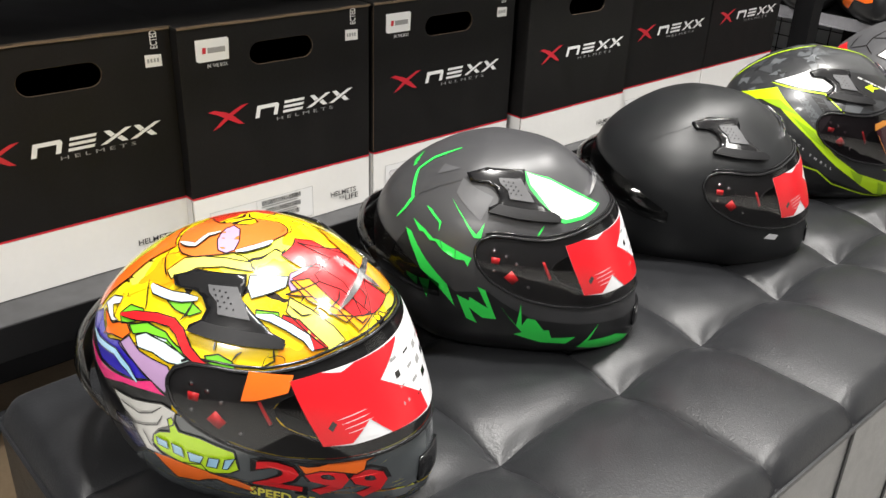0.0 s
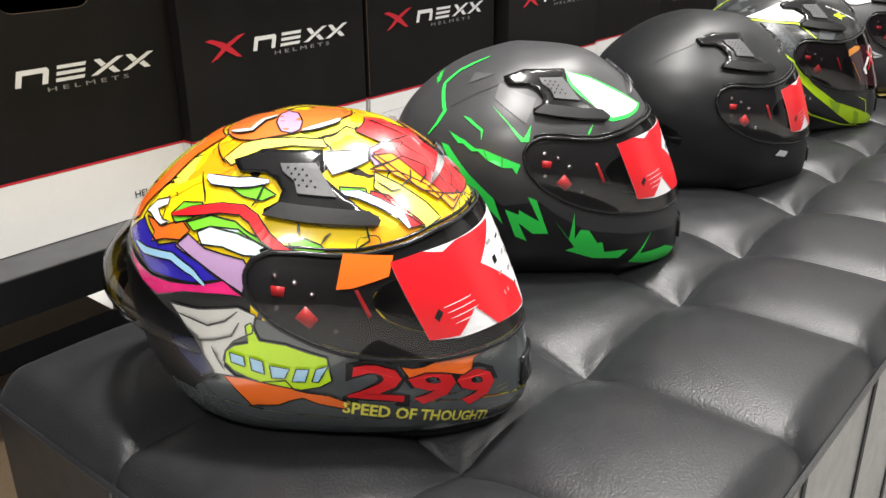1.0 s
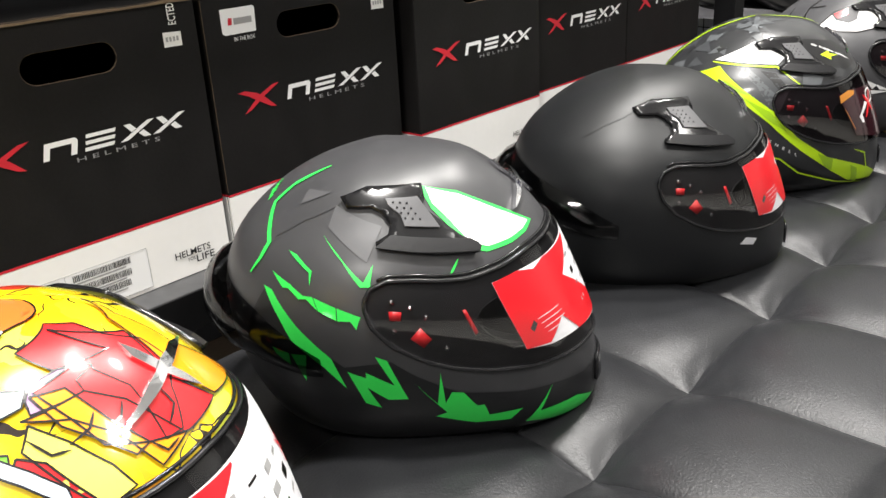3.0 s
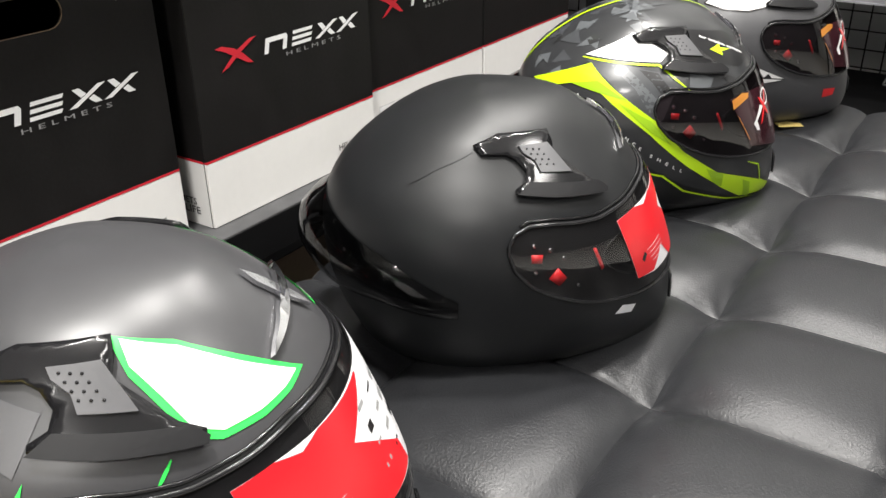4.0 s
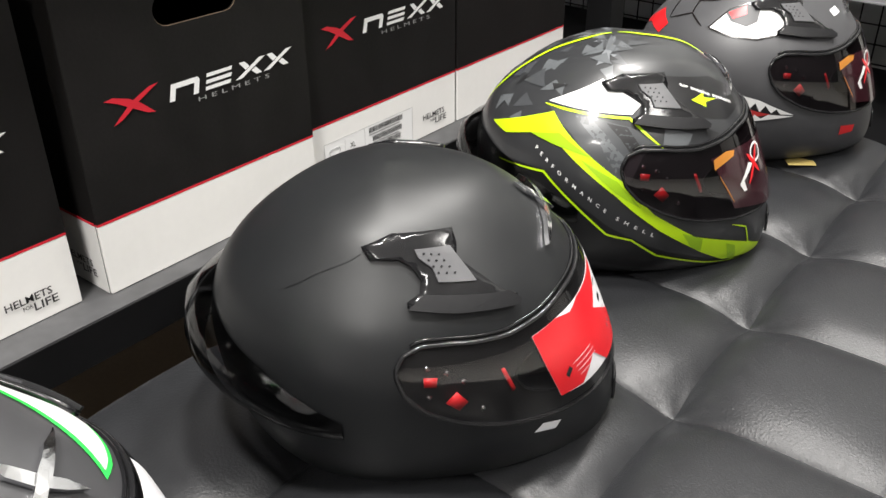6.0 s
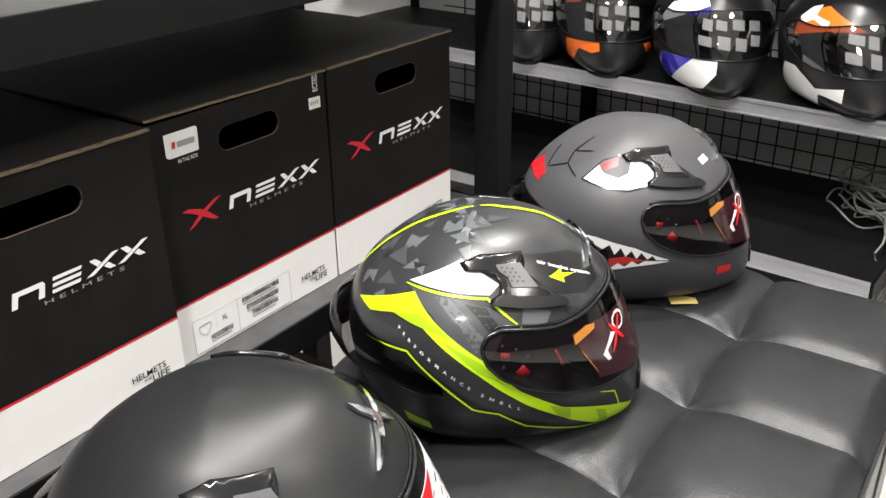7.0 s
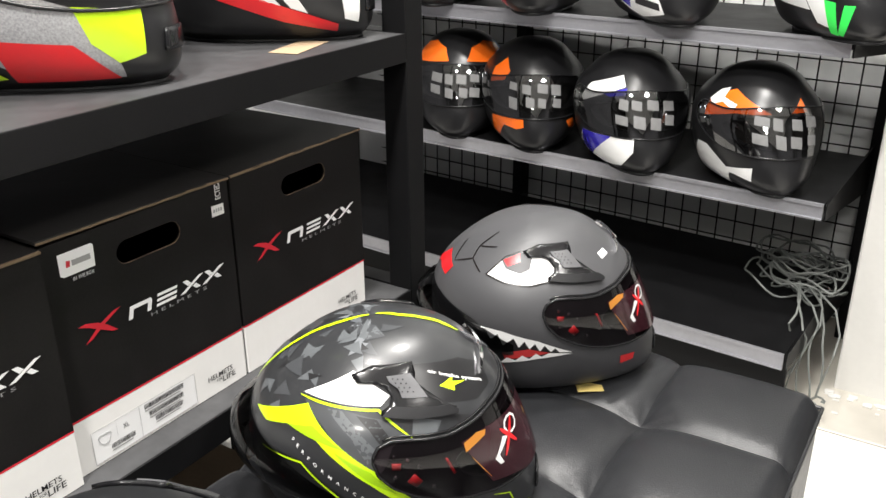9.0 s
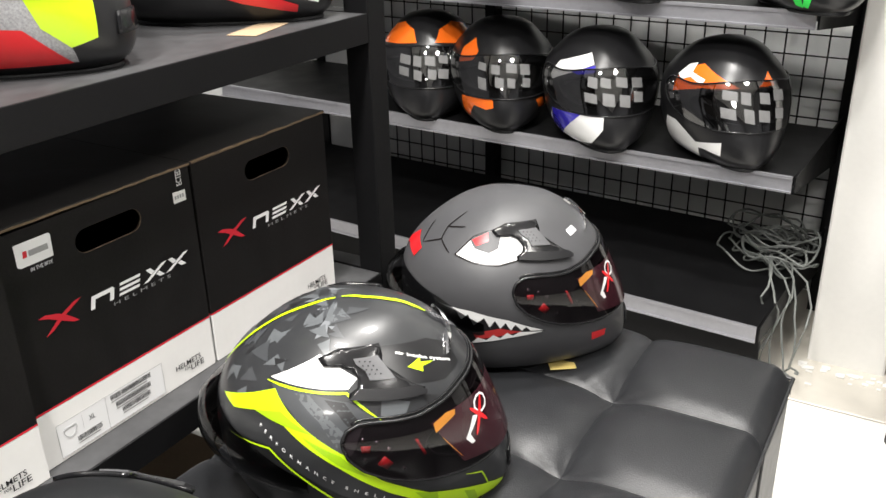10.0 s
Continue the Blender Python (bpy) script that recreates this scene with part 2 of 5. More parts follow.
for px in (RX - 0.022, -0.86):
    for py in (1.990, -0.66):
        part("post", boxed(px - 0.022, px + 0.022, py - 0.0, py + 0.045, 0, 1.75, 0.002), M_STEEL, RACK)

# ---- helmets ----
ROWS_H = [(0.0000, 0.1613, -0.1028, 0.0686), (0.0228, 0.1807, -0.1241, 0.1051), (0.0622, 0.1803, -0.1439, 0.1271), (0.1037, 0.1694, -0.1539, 0.1376),
          (0.1452, 0.1528, -0.1547, 0.1405), (0.1814, 0.1359, -0.1408, 0.1286), (0.2126, 0.1120, -0.1122, 0.1011), (0.2364, 0.0831, -0.0755, 0.0756),
          (0.2509, 0.0514, -0.0343, 0.0403), (0.2561, -0.0120, -0.0120, 0.0000)]
PROF = curve_through(ROWS_H, 200) * np.array((1.0296, 1.0301, 1.0301, 0.9793))
XM, POW = -0.01236, 2 / 1.952


def skin0(u, v):
    k = min(max(v, 0.0), 100.0) * 2
    i = min(int(k), 199)
    z, xf, xr, w = PROF[i] * (1 - (k - i)) + PROF[i + 1] * (k - i)
    c, s = math.cos(radians(u)), math.sin(radians(u))
    cx, sy = math.copysign(abs(c) ** POW, c), math.copysign(abs(s) ** POW, s)
    return Vector((XM + (xf - XM if c > 0 else XM - xr) * cx, -w * sy, z))


def outward(u, v):
    v = min(max(v, 0.6), 98.5)
    n = (skin0(u + 0.6, v) - skin0(u - 0.6, v)).cross(skin0(u, v + 0.6) - skin0(u, v - 0.6))
    n.normalize()
    return n if n.dot(skin0(u, v) - Vector((XM, 0, 0.11))) > 0 else -n


def skin(u, v, off=0.0):
    """A point of the shell: u degrees from the front round over its right side, v from 0 at the rim to 100 at the crown."""
    p = skin0(u, v)
    return p + off * outward(u, v) if off else p


VIS_U = [0, 7, 19, 31, 44, 57, 66, 73, 81, 86, 88]
VIS_T = [56, 56, 55.2, 54.5, 52.8, 51.8, 52.3, 53, 53.2, 51.5, 48.5]
VIS_B = [29, 29, 29, 29, 29.5, 31, 33, 35.5, 39.5, 44, 48.5]


def vtop(u):
    return float(np.interp(abs(u), VIS_U, VIS_T))


def vbot(u):
    return float(np.interp(abs(u), VIS_U, VIS_B))


PORT = 57.0   # half width of the eye opening, degrees


def port_band(u):
    """Lower and upper edge of the eye opening at u."""
    k = min(abs(u) / PORT, 1.0)
    r = (1 - k ** 5) ** 0.5
    lo, hi = vbot(u) + 4.0, vtop(u) - 4.5
    mid = (lo + hi) / 2 + 1.5 * k
    return mid - (mid - lo) * r, mid + (hi - mid) * r


def shell_mesh(inner=0.0, cut=True):
    """The shell with its eye opening; the grid's rows bend to follow the opening's edges."""
    bm = bmesh.new()
    us = [-180 + 3.0 * i for i in range(120)]
    rows = []
    for j in range(61):
        rows.append([])
        for u in us:
            if abs(u) <= PORT and cut:
                lo, hi = port_band(u)
            else:
                lo, hi = port_band(PORT)
                f = min(1.0, (abs(u) - PORT) / 60) if cut else 1.0
                lo, hi = lo * (1 - f) + 28 * f, hi * (1 - f) + 48 * f
            if j <= 18:
                v = lo * j / 18
            elif j <= 30:
                v = lo + (hi - lo) * (j - 18) / 12
            else:
                v = hi + (99.2 - hi) * (j - 30) / 30
            rows[-1].append(bm.verts.new(skin(u, v, inner)))
    n = len(us)
    for j in range(60):
        for i in range(n):
            u = us[i] + 1.5
            if cut and 18 <= j < 30 and abs(u) < PORT:
                continue
            bm.faces.new((rows[j][i], rows[j + 1][i], rows[j + 1][(i + 1) % n], rows[j][(i + 1) % n]))
    if cut:
        bm.faces.new(rows[-1][::-1])
    bmesh.ops.recalc_face_normals(bm, faces=bm.faces)
    return bm


def patch(poly, off=0.0007, thick=0.0):
    """A thin painted or stuck-on shape lying on the shell; poly runs u, v, u, v, ..."""
    pts = [(poly[i], poly[i + 1]) for i in range(0, len(poly), 2)]
    v3 = [Vector((a, b, 0)) for a, b in pts]
    tris = mathutils.geometry.tessellate_polygon([v3])
    bm = bmesh.new()
    cache, where = {}, {}

    def at(p):
        if p not in where:
            where[p] = skin0(*p)
        return where[p]

    def vert(p):
        if p not in cache:
            cache[p] = bm.verts.new(skin(p[0], p[1], off))
        return cache[p]
    todo = [tuple((round(pts[k][0], 4), round(pts[k][1], 4)) for k in t) + (0,) for t in tris]
    while todo:
        a, b, c, depth = todo.pop()
        ls = [((at(a) - at(b)).length, a, b, c), ((at(b) - at(c)).length, b, c, a), ((at(c) - at(a)).length, c, a, b)]
        far, p, q, r = max(ls, key=lambda e: e[0])
        if far > 0.010 and depth < 11:
            m = (round((p[0] + q[0]) / 2, 4), round((p[1] + q[1]) / 2, 4))
            todo += [(p, m, r, depth + 1), (m, q, r, depth + 1)]
        else:
            vs = [vert(a), vert(b), vert(c)]
            if len(set(vs)) == 3 and not bm.faces.get(vs):
                bm.faces.new(vs)
    orient(bm)
    if thick:
        r = bmesh.ops.extrude_face_region(bm, geom=list(bm.faces))
        mid = Vector((XM, 0, 0.11))
        for v in [e for e in r["geom"] if isinstance(e, bmesh.types.BMVert)]:
            v.co += thick * (v.co - mid).normalized()
        bmesh.ops.recalc_face_normals(bm, faces=bm.faces)
    return bm


def orient(bm):
    bm.normal_update()
    mid = Vector((XM, 0, 0.11))
    flip = [f for f in bm.faces if f.normal.dot(f.calc_center_median() - mid) < 0]
    bmesh.ops.reverse_faces(bm, faces=flip)


def stripe(line, width, off=0.0009, closed=False):
    """A painted line of a width in metres along u, v points."""
    pts = [np.array((line[i], line[i + 1]), float) for i in range(0, len(line), 2)]
    if closed:
        pts.append(pts[0])
    dense = []
    for a, b in zip(pts, pts[1:]):
        k = max(2, int((skin0(*a) - skin0(*b)).length / 0.005))
        dense += [a + (b - a) * i / k for i in range(k)]
    dense.append(pts[-1])
    bm = bmesh.new()
    prev = None
    for i, q in enumerate(dense):
        a, b = dense[max(i - 1, 0)], dense[min(i + 1, len(dense) - 1)]
        d = skin0(*b) - skin0(*a)
        nrm = outward(*q)
        s = d.cross(nrm)
        s = s.normalized() if s.length > 1e-9 else Vector((0, 0, 1))
        taper = 1.0 if closed else min(1.0, 0.35 + 4 * min(i, len(dense) - 1 - i) / len(dense))
        p = skin(q[0], q[1], off)
        row = [bm.verts.new(p - s * width * taper / 2), bm.verts.new(p + s * width * taper / 2)]
        if prev:
            bm.faces.new((prev[0], prev[1], row[1], row[0]))
        prev = row
    orient(bm)
    return bm


def letters(body, bold=0.0):
    """The flat outline of a word in the built-in font, fitted to a box 1 wide and 1 high: points and triangles."""
    cu = bpy.data.curves.new("word", "FONT")
    cu.body, cu.size, cu.offset, cu.resolution_u = body, 1.0, bold, 2
    ob = new("word", cu)
    me = ob.to_mesh()
    co = np.array([v.co[:2] for v in me.vertices])
    me.calc_loop_triangles()
    tri = [tuple(t.vertices) for t in me.loop_triangles]
    ob.to_mesh_clear()
    bpy.data.objects.remove(ob)
    bpy.data.curves.remove(cu)
    lo, hi = co.min(0), co.max(0)
    return (co - lo) / (hi - lo), tri


def word_on_shell(body, o, e, t, off=0.0012, bold=0.01):
    """A word on the shell: o start of its base line, e its end, t the top over the start, each u, v."""
    co, tri = letters(body, bold)
    o, e, t = (np.array(q, float) for q in (o, e, t))
    bm = bmesh.new()
    vs = []
    for x, y in co:
        q = o + (e - o) * x + (t - o) * y
        vs.append(bm.verts.new(skin(q[0], q[1], off)))
    for a, b, c in tri:
        try:
            bm.faces.new((vs[a], vs[b], vs[c]))
        except ValueError:
            pass
    orient(bm)
    return bm


def word_flat(body, y0, y1, z0, z1, x=0.0008, bold=0.01, up=False):
    """A word on a carton's front, which faces +x."""
    co, tri = letters(body, bold)
    bm = bmesh.new()
    if up:
        vs = [bm.verts.new((x, y1 - (y1 - y0) * b, z0 + (z1 - z0) * a)) for a, b in co]
    else:
        vs = [bm.verts.new((x, y0 + (y1 - y0) * a, z0 + (z1 - z0) * b)) for a, b in co]
    for t in tri:
        try:
            bm.faces.new([vs[k] for k in t])
        except ValueError:
            pass
    return bm


def word_side(body, x0, x1, z0, z1, y=-0.0004, bold=0.01):
    """A word on a carton's side, which faces -y."""
    co, tri = letters(body, bold)
    bm = bmesh.new()
    vs = [bm.verts.new((x0 + (x1 - x0) * a, y, z0 + (z1 - z0) * b)) for a, b in co]
    for t in tri:
        try:
            bm.faces.new([vs[k] for k in t])
        except ValueError:
            pass
    return bm


def paint(name, colour, rough=0.35, coat=0.0, **more):
    return mat(name, colour, rough, coat=coat, grain=0.08, scale=more.pop("scale", 500), stain=0.12, spread=0.05, **more)


def comic_paint():
    """Cells of yellow, orange and red print with black drawn cracks between them."""
    m = paint("comic_print", (1, 0.6, 0.02), 0.22, 0.9)
    nt = m.node_tree
    b = nt.nodes["Principled BSDF"]
    tc = nt.nodes.new("ShaderNodeTexCoord")
    nz = nt.nodes.new("ShaderNodeTexNoise")
    nz.inputs["Scale"].default_value = 30
    mixv = nt.nodes.new("ShaderNodeMix")
    mixv.data_type = "VECTOR"
    mixv.inputs[0].default_value = 0.035
    nt.links.new(tc.outputs["Object"], nz.inputs["Vector"])
    nt.links.new(tc.outputs["Object"], mixv.inputs[4])
    nt.links.new(nz.outputs["Color"], mixv.inputs[5])
    big = nt.nodes.new("ShaderNodeTexVoronoi")
    big.feature = "F1"
    big.inputs["Scale"].default_value = 17
    nt.links.new(mixv.outputs[1], big.inputs["Vector"])
    ed = nt.nodes.new("ShaderNodeTexVoronoi")
    ed.feature = "DISTANCE_TO_EDGE"
    ed.inputs["Scale"].default_value = 25
    nt.links.new(mixv.outputs[1], ed.inputs["Vector"])
    ramp = nt.nodes.new("ShaderNodeValToRGB")
    ramp.color_ramp.interpolation = "CONSTANT"
    ramp.color_ramp.elements[0].color = (1.0, 0.70, 0.01, 1)
    ramp.color_ramp.elements[1].position = 0.40
    ramp.color_ramp.elements[1].color = (0.88, 0.88, 0.10, 1)
    for pos, col in ((0.58, (1.0, 0.80, 0.02, 1)), (0.76, (1.0, 0.40, 0.01, 1)), (0.90, (0.80, 0.05, 0.02, 1))):
        e = ramp.color_ramp.elements.new(pos)
        e.color = col
    sep = nt.nodes.new("ShaderNodeSeparateColor")
    nt.links.new(big.outputs["Color"], sep.inputs[0])
    nt.links.new(sep.outputs[0], ramp.inputs[0])
    lt = nt.nodes.new("ShaderNodeMath")
    lt.operation = "LESS_THAN"
    n4 = nt.nodes.new("ShaderNodeTexNoise")
    n4.inputs["Scale"].default_value = 14
    nt.links.new(tc.outputs["Object"], n4.inputs["Vector"])
    m4 = nt.nodes.new("ShaderNodeMath")
    m4.operation = "MULTIPLY_ADD"
    m4.inputs[1].default_value, m4.inputs[2].default_value = 0.20, -0.090
    nt.links.new(n4.outputs["Fac"], m4.inputs[0])
    nt.links.new(ed.outputs["Distance"], lt.inputs[0])
    nt.links.new(m4.outputs[0], lt.inputs[1])
    mx = nt.nodes.new("ShaderNodeMix")
    mx.data_type = "RGBA"
    nt.links.new(lt.outputs[0], mx.inputs[0])
    nt.links.new(ramp.outputs[0], mx.inputs[6])
    mx.inputs[7].default_value = (0.02, 0.012, 0.01, 1)
    nt.links.new(mx.outputs[2], b.inputs["Base Color"])
    return m


P_COMIC = comic_paint()
P_CAMO = paint("dark_grey_lacquer", (0.030, 0.031, 0.033), 0.33, 0.25)
P_SHARD = [paint("grey_shard_print", c, 0.33, 0.25) for c in ((0.055, 0.058, 0.062), (0.10, 0.107, 0.113), (0.165, 0.175, 0.185), (0.018, 0.018, 0.019))]
P_MATTE = paint("matte_black_lacquer", (0.010, 0.0108, 0.0118), 0.44)
P_SATIN = paint("satin_graphite_lacquer", (0.050, 0.050, 0.053), 0.36)
P_GREY = paint("matte_grey_lacquer", (0.062, 0.062, 0.066), 0.46)
P_FACET = paint("light_graphite_lacquer", (0.085, 0.085, 0.09), 0.36)
P_BLACK = paint("black_lacquer", (0.012, 0.012, 0.013), 0.32)
P_GREEN = paint("neon_green_print", (0.04, 0.78, 0.10), 0.35)
P_NEON = paint("neon_yellow_print", (0.56, 0.86, 0.01), 0.33, 0.3)
P_LIME = paint("dark_lime_print", (0.33, 0.58, 0.01), 0.33, 0.3)
P_WHITE = paint("white_print_lacquer", (0.80, 0.80, 0.79), 0.3, 0.2)
P_RED = paint("red_print_lacquer", (0.72, 0.015, 0.02), 0.3, 0.3)
P_DULLRED = paint("dull_red_print", (0.45, 0.03, 0.03), 0.45)
P_ORANGE = paint("orange_print", (0.95, 0.17, 0.015), 0.25, 0.8)
P_AMBER = paint("amber_print", (1.0, 0.36, 0.01), 0.25, 0.8)
P_BLUE = paint("blue_print", (0.03, 0.02, 0.45), 0.25, 0.8)
P_SKY = paint("light_blue_print", (0.35, 0.62, 0.85), 0.25, 0.8)
P_BONE = paint("pale_blue_print", (0.62, 0.72, 0.85), 0.25, 0.8)
P_PINK = paint("pink_print", (0.90, 0.02, 0.22), 0.25, 0.8)
P_LILAC = paint("lilac_print", (0.48, 0.30, 0.52), 0.25, 0.8)
P_MINT = paint("mint_print", (0.72, 0.90, 0.86), 0.25, 0.8)
P_LEAF = paint("leaf_green_print", (0.18, 0.62, 0.03), 0.25, 0.8)
P_PALE = paint("pale_yellow_print", (0.95, 0.88, 0.14), 0.25, 0.8)
P_FACE = paint("rust_print", (0.70, 0.17, 0.03), 0.25, 0.8)
P_CLOTH = paint("pale_grey_print", (0.62, 0.61, 0.58), 0.25, 0.8)
P_SLATE = paint("slate_grey_print", (0.075, 0.085, 0.09), 0.25, 0.8)
P_NAVY = paint("navy_print", (0.012, 0.018, 0.09), 0.25, 0.8)
P_INK = paint("black_ink_line", (0.012, 0.010, 0.010), 0.25, 0.8)
P_STICK = paint("sticker_paper_white", (0.82, 0.82, 0.84), 0.3)
P_STICKRED = paint("sticker_paper_red", (0.75, 0.012, 0.02), 0.3)
P_GOLD = paint("copper_foil", (0.75, 0.30, 0.05), 0.3, metal=0.5)
P_MAROON = paint("maroon_film", (0.035, 0.010, 0.014), 0.12)


def rim_loop(off, v_shift=0.0, n=150):
    """The visor's outline as points, top from right to left and back along the bottom."""
    us = [87.8 * math.cos(math.pi * i / (n // 2)) for i in range(n // 2)]
    return [skin(u, vtop(u) + v_shift, off) for u in us] + [skin(-u, vbot(u) - v_shift, off) for u in us]


def grid_on(us, f0, f1, off, nv=10):
    bm = bmesh.new()
    rows = []
    for u in us:
        a, b = f0(u), f1(u)
        rows.append([bm.verts.new(skin(u, a + (b - a) * k / nv, off(u, k / nv) if callable(off) else off)) for k in range(nv + 1)])
    for r0, r1 in zip(rows, rows[1:]):
        for k in range(nv):
            bm.faces.new((r0[k], r1[k], r1[k + 1], r0[k + 1]))
    orient(bm)
    return bm


BASIC = {}
VENT = [103, 73, 88, 76.5, 63, 76.5, 64, 72.5, 66, 69.5, 55, 61.5, 50, 59.5, 51, 57.5, 65, 58.5, 84, 61, 84, 62, 80, 63.5, 79, 66, 82, 69, 86, 70.5, 98, 70.5]
VENT_IN = [80, 72.5, 67, 72.5, 65, 69, 62, 64, 74, 65, 75, 68, 79, 70.5]
VENT_BAR = [84, 60.5, 79, 63, 53, 60.5, 50, 58.5, 51, 57.5, 71, 59]
BLADES = ([-27, 70.0, -16, 71.8, -3, 71.4, 10, 69.3, 22, 66.0, 26, 64.2, 14, 66.6, 0, 69.0, -14, 70.0], [3, 78.0, 4.5, 74.5, 1.5, 70.5, -4, 66.5, -9, 63.5, -7.5, 67.0, -3.5, 71.0, -0.5, 75.0])
SPOILER = [(104, 35), (113, 38), (130, 43.5), (158, 47.5), (180, 49.5)]


def shared(key, make, smooth=True):
    """One mesh for all helmets of the same make."""
    if key not in BASIC:
        me = bpy.data.meshes.new(key)
        bm = make()
        bm.normal_update()
        bm.to_mesh(me)
        bm.free()
        if smooth:
            for p in me.polygons:
                p.use_smooth = True
        BASIC[key] = me
    return BASIC[key]


def add(name, key, make, material, parent, label="", smooth=True):
    me = shared(key, make, smooth)
    if not me.materials:
        me.materials.append(material)
    ob = new(name, me)
    ob.parent = parent
    if me.materials[0] != material:
        ob.material_slots[0].link = "OBJECT"
        ob.material_slots[0].material = material
    if label:
        ob["label"] = label
    return ob


def mirror(poly):
    return [(-q if i % 2 == 0 else q) for i, q in enumerate(poly)]


def spoiler_edge(u):
    return float(np.interp(180 - abs(180 - u), [a for a, b in SPOILER], [b for a, b in SPOILER]))


def spoiler_mesh():
    """A curved lip that stands off the back of the shell."""
    bm = bmesh.new()
    us = [104 + 152 * i / 48 for i in range(49)]
    rows = []
    for u in us:
        k = math.sin(math.pi * (u - 104) / 152) ** 0.8
        e = spoiler_edge(u)
        rows.append([])
        for a, off in ((0, 0.001), (-2.5, 0.010 * k + 0.001), (-6, 0.019 * k + 0.002), (-10, 0.022 * k + 0.002), (-13.5, 0.018 * k + 0.001), (-15, 0.010 * k + 0.001)):
            rows[-1].append(bm.verts.new(skin(u, e + a * (0.3 + 0.7 * k), off)))
    for r0, r1 in zip(rows, rows[1:]):
        for q in range(5):
            bm.faces.new((r0[q], r1[q], r1[q + 1], r0[q + 1]))
    orient(bm)
    return bm


def helmet(place, label, shell_paint, visor, spoiler, group="helmets on the bench", fine=True, category="helmet"):
    h = thing("helmet", place, label, category, group)
    add("shell", "shell", shell_mesh, shell_paint, h)
    add("lining", "lining", lambda: shell_mesh(-0.026, False), M_LINER, h, "black cloth lining")
    add("opening_edge", "opening_edge", lambda: grid_on([-PORT + PORT * i / 30 for i in range(61)], lambda u: port_band(u)[0] - 0.3, lambda u: port_band(u)[0] + 0.1, lambda u, k: 0.002 - 0.024 * k, 6), M_RUBBER, h)
    add("brow_edge", "brow_edge", lambda: grid_on([-PORT + PORT * i / 30 for i in range(61)], lambda u: port_band(u)[1] + 0.3, lambda u: port_band(u)[1] - 0.1, lambda u, k: 0.002 - 0.024 * k, 6), M_RUBBER, h)
    add("port_frame", "frame_lo", lambda: grid_on([-PORT + PORT * i / 30 for i in range(61)], vbot, lambda u: port_band(u)[0], 0.0006, 5), M_RUBBER, h)
    add("port_frame", "frame_hi", lambda: grid_on([-PORT + PORT * i / 30 for i in range(61)], lambda u: port_band(u)[1], vtop, 0.0006, 5), M_RUBBER, h)
    add("base_rim", "base_rim", lambda: tube([skin(u, 0.8, 0.0005) for u in range(0, 360, 4)], 0.0045, 8, True), M_RUBBER, h)
    vis = add("visor", "visor", lambda: grid_on([-87.8 + 175.6 * i / 90 for i in range(91)], vbot, vtop, 0.0042, 14), visor, h, "glossy visor")
    vis.visible_shadow = False
    add("gasket", "gasket", lambda: tube(rim_loop(0.0022, 0.5), 0.0021, 8, True), M_GASKET, h)
    if fine:
        add("brow_trim", "brow_trim", lambda: tube([skin(u, vtop(u) + 1.7, 0.0008) for u in range(-84, 85, 2)], 0.0014, 6), M_GLOSSBLACK, h)
        for side, flip in (("r", lambda p: p), ("l", mirror)):
            add("side_plate", "plate" + side, lambda: grid_on([(56 + 31.6 * i / 20) * (1 if side == "r" else -1) for i in range(21)], vbot, vtop, 0.0006, 12), M_RUBBER, h)
            add("red_latch", "latch" + side, lambda: patch(flip([76, 40.5, 73, 42.8, 70.5, 40, 73, 38.2]), 0.0012, 0.0012), M_REDPLASTIC, h)
            add("red_slider", "slider" + side, lambda: patch(flip([81, 47, 77.5, 46.7, 78, 44.7, 81, 45]), 0.0012, 0.0012), M_REDPLASTIC, h)
            add("red_tab", "tab" + side, lambda: patch(flip([60.5, 45.5, 59.5, 45.5, 57.5, 40, 58.5, 39.5]), 0.0012, 0.0008), M_REDPLASTIC, h)
            for q, (su, sv) in enumerate(((80, 49), (75, 47.5), (71, 45), (80, 42.5), (67, 37.5))):
                add("screw", "screw%d%s" % (q, side), lambda: tube([skin(flip([su, sv])[0], sv, 0.0010), skin(flip([su, sv])[0], sv, 0.0024)], 0.0022, 10), M_CHROME, h)
            vent = add("top_vent", "vent" + side, lambda: patch(flip(VENT), 0.0004, 0.0045), M_GLOSSBLACK, h, "glossy black air vent")
            add("vent_slider", "ventin" + side, lambda: patch(flip(VENT_IN), 0.0052, 0.0016), P_FACET, vent, smooth=False)
            add("vent_bar", "ventbar" + side, lambda: patch(flip(VENT_BAR), 0.0050, 0.003), M_RUBBER, vent, smooth=False)
            for q in range(12):
                a, b = q % 3, q // 3
                add("vent_dot", "dot%d%s" % (q, side), lambda: tube([skin(flip([77.0 - a * 2.6 - b * 1.2, 71.4 - b * 1.5 - a * 0.25])[0], 71.4 - b * 1.5 - a * 0.25, 0.0066), skin(flip([77.0 - a * 2.6 - b * 1.2, 0])[0], 71.4 - b * 1.5 - a * 0.25, 0.0073)], 0.0009, 6), M_RUBBER, vent)
            add("crease", "crease" + side, lambda: stripe(flip([129, 61.5, 119, 66.5, 103, 72]), 0.003, 0.0006), shell_paint, h)
        for q, blade in enumerate(BLADES):
            add("badge_blade", "blade%d" % q, lambda: patch(blade, 0.0010, 0.0042 - 0.0012 * q), M_CHROME, h, "polished metal badge blade", smooth=False)
        add("chin_vent", "chin_vent", lambda: patch([-13, 16, 13, 16, 10, 22, -10, 22], 0.0006, 0.003), M_GLOSSBLACK, h)
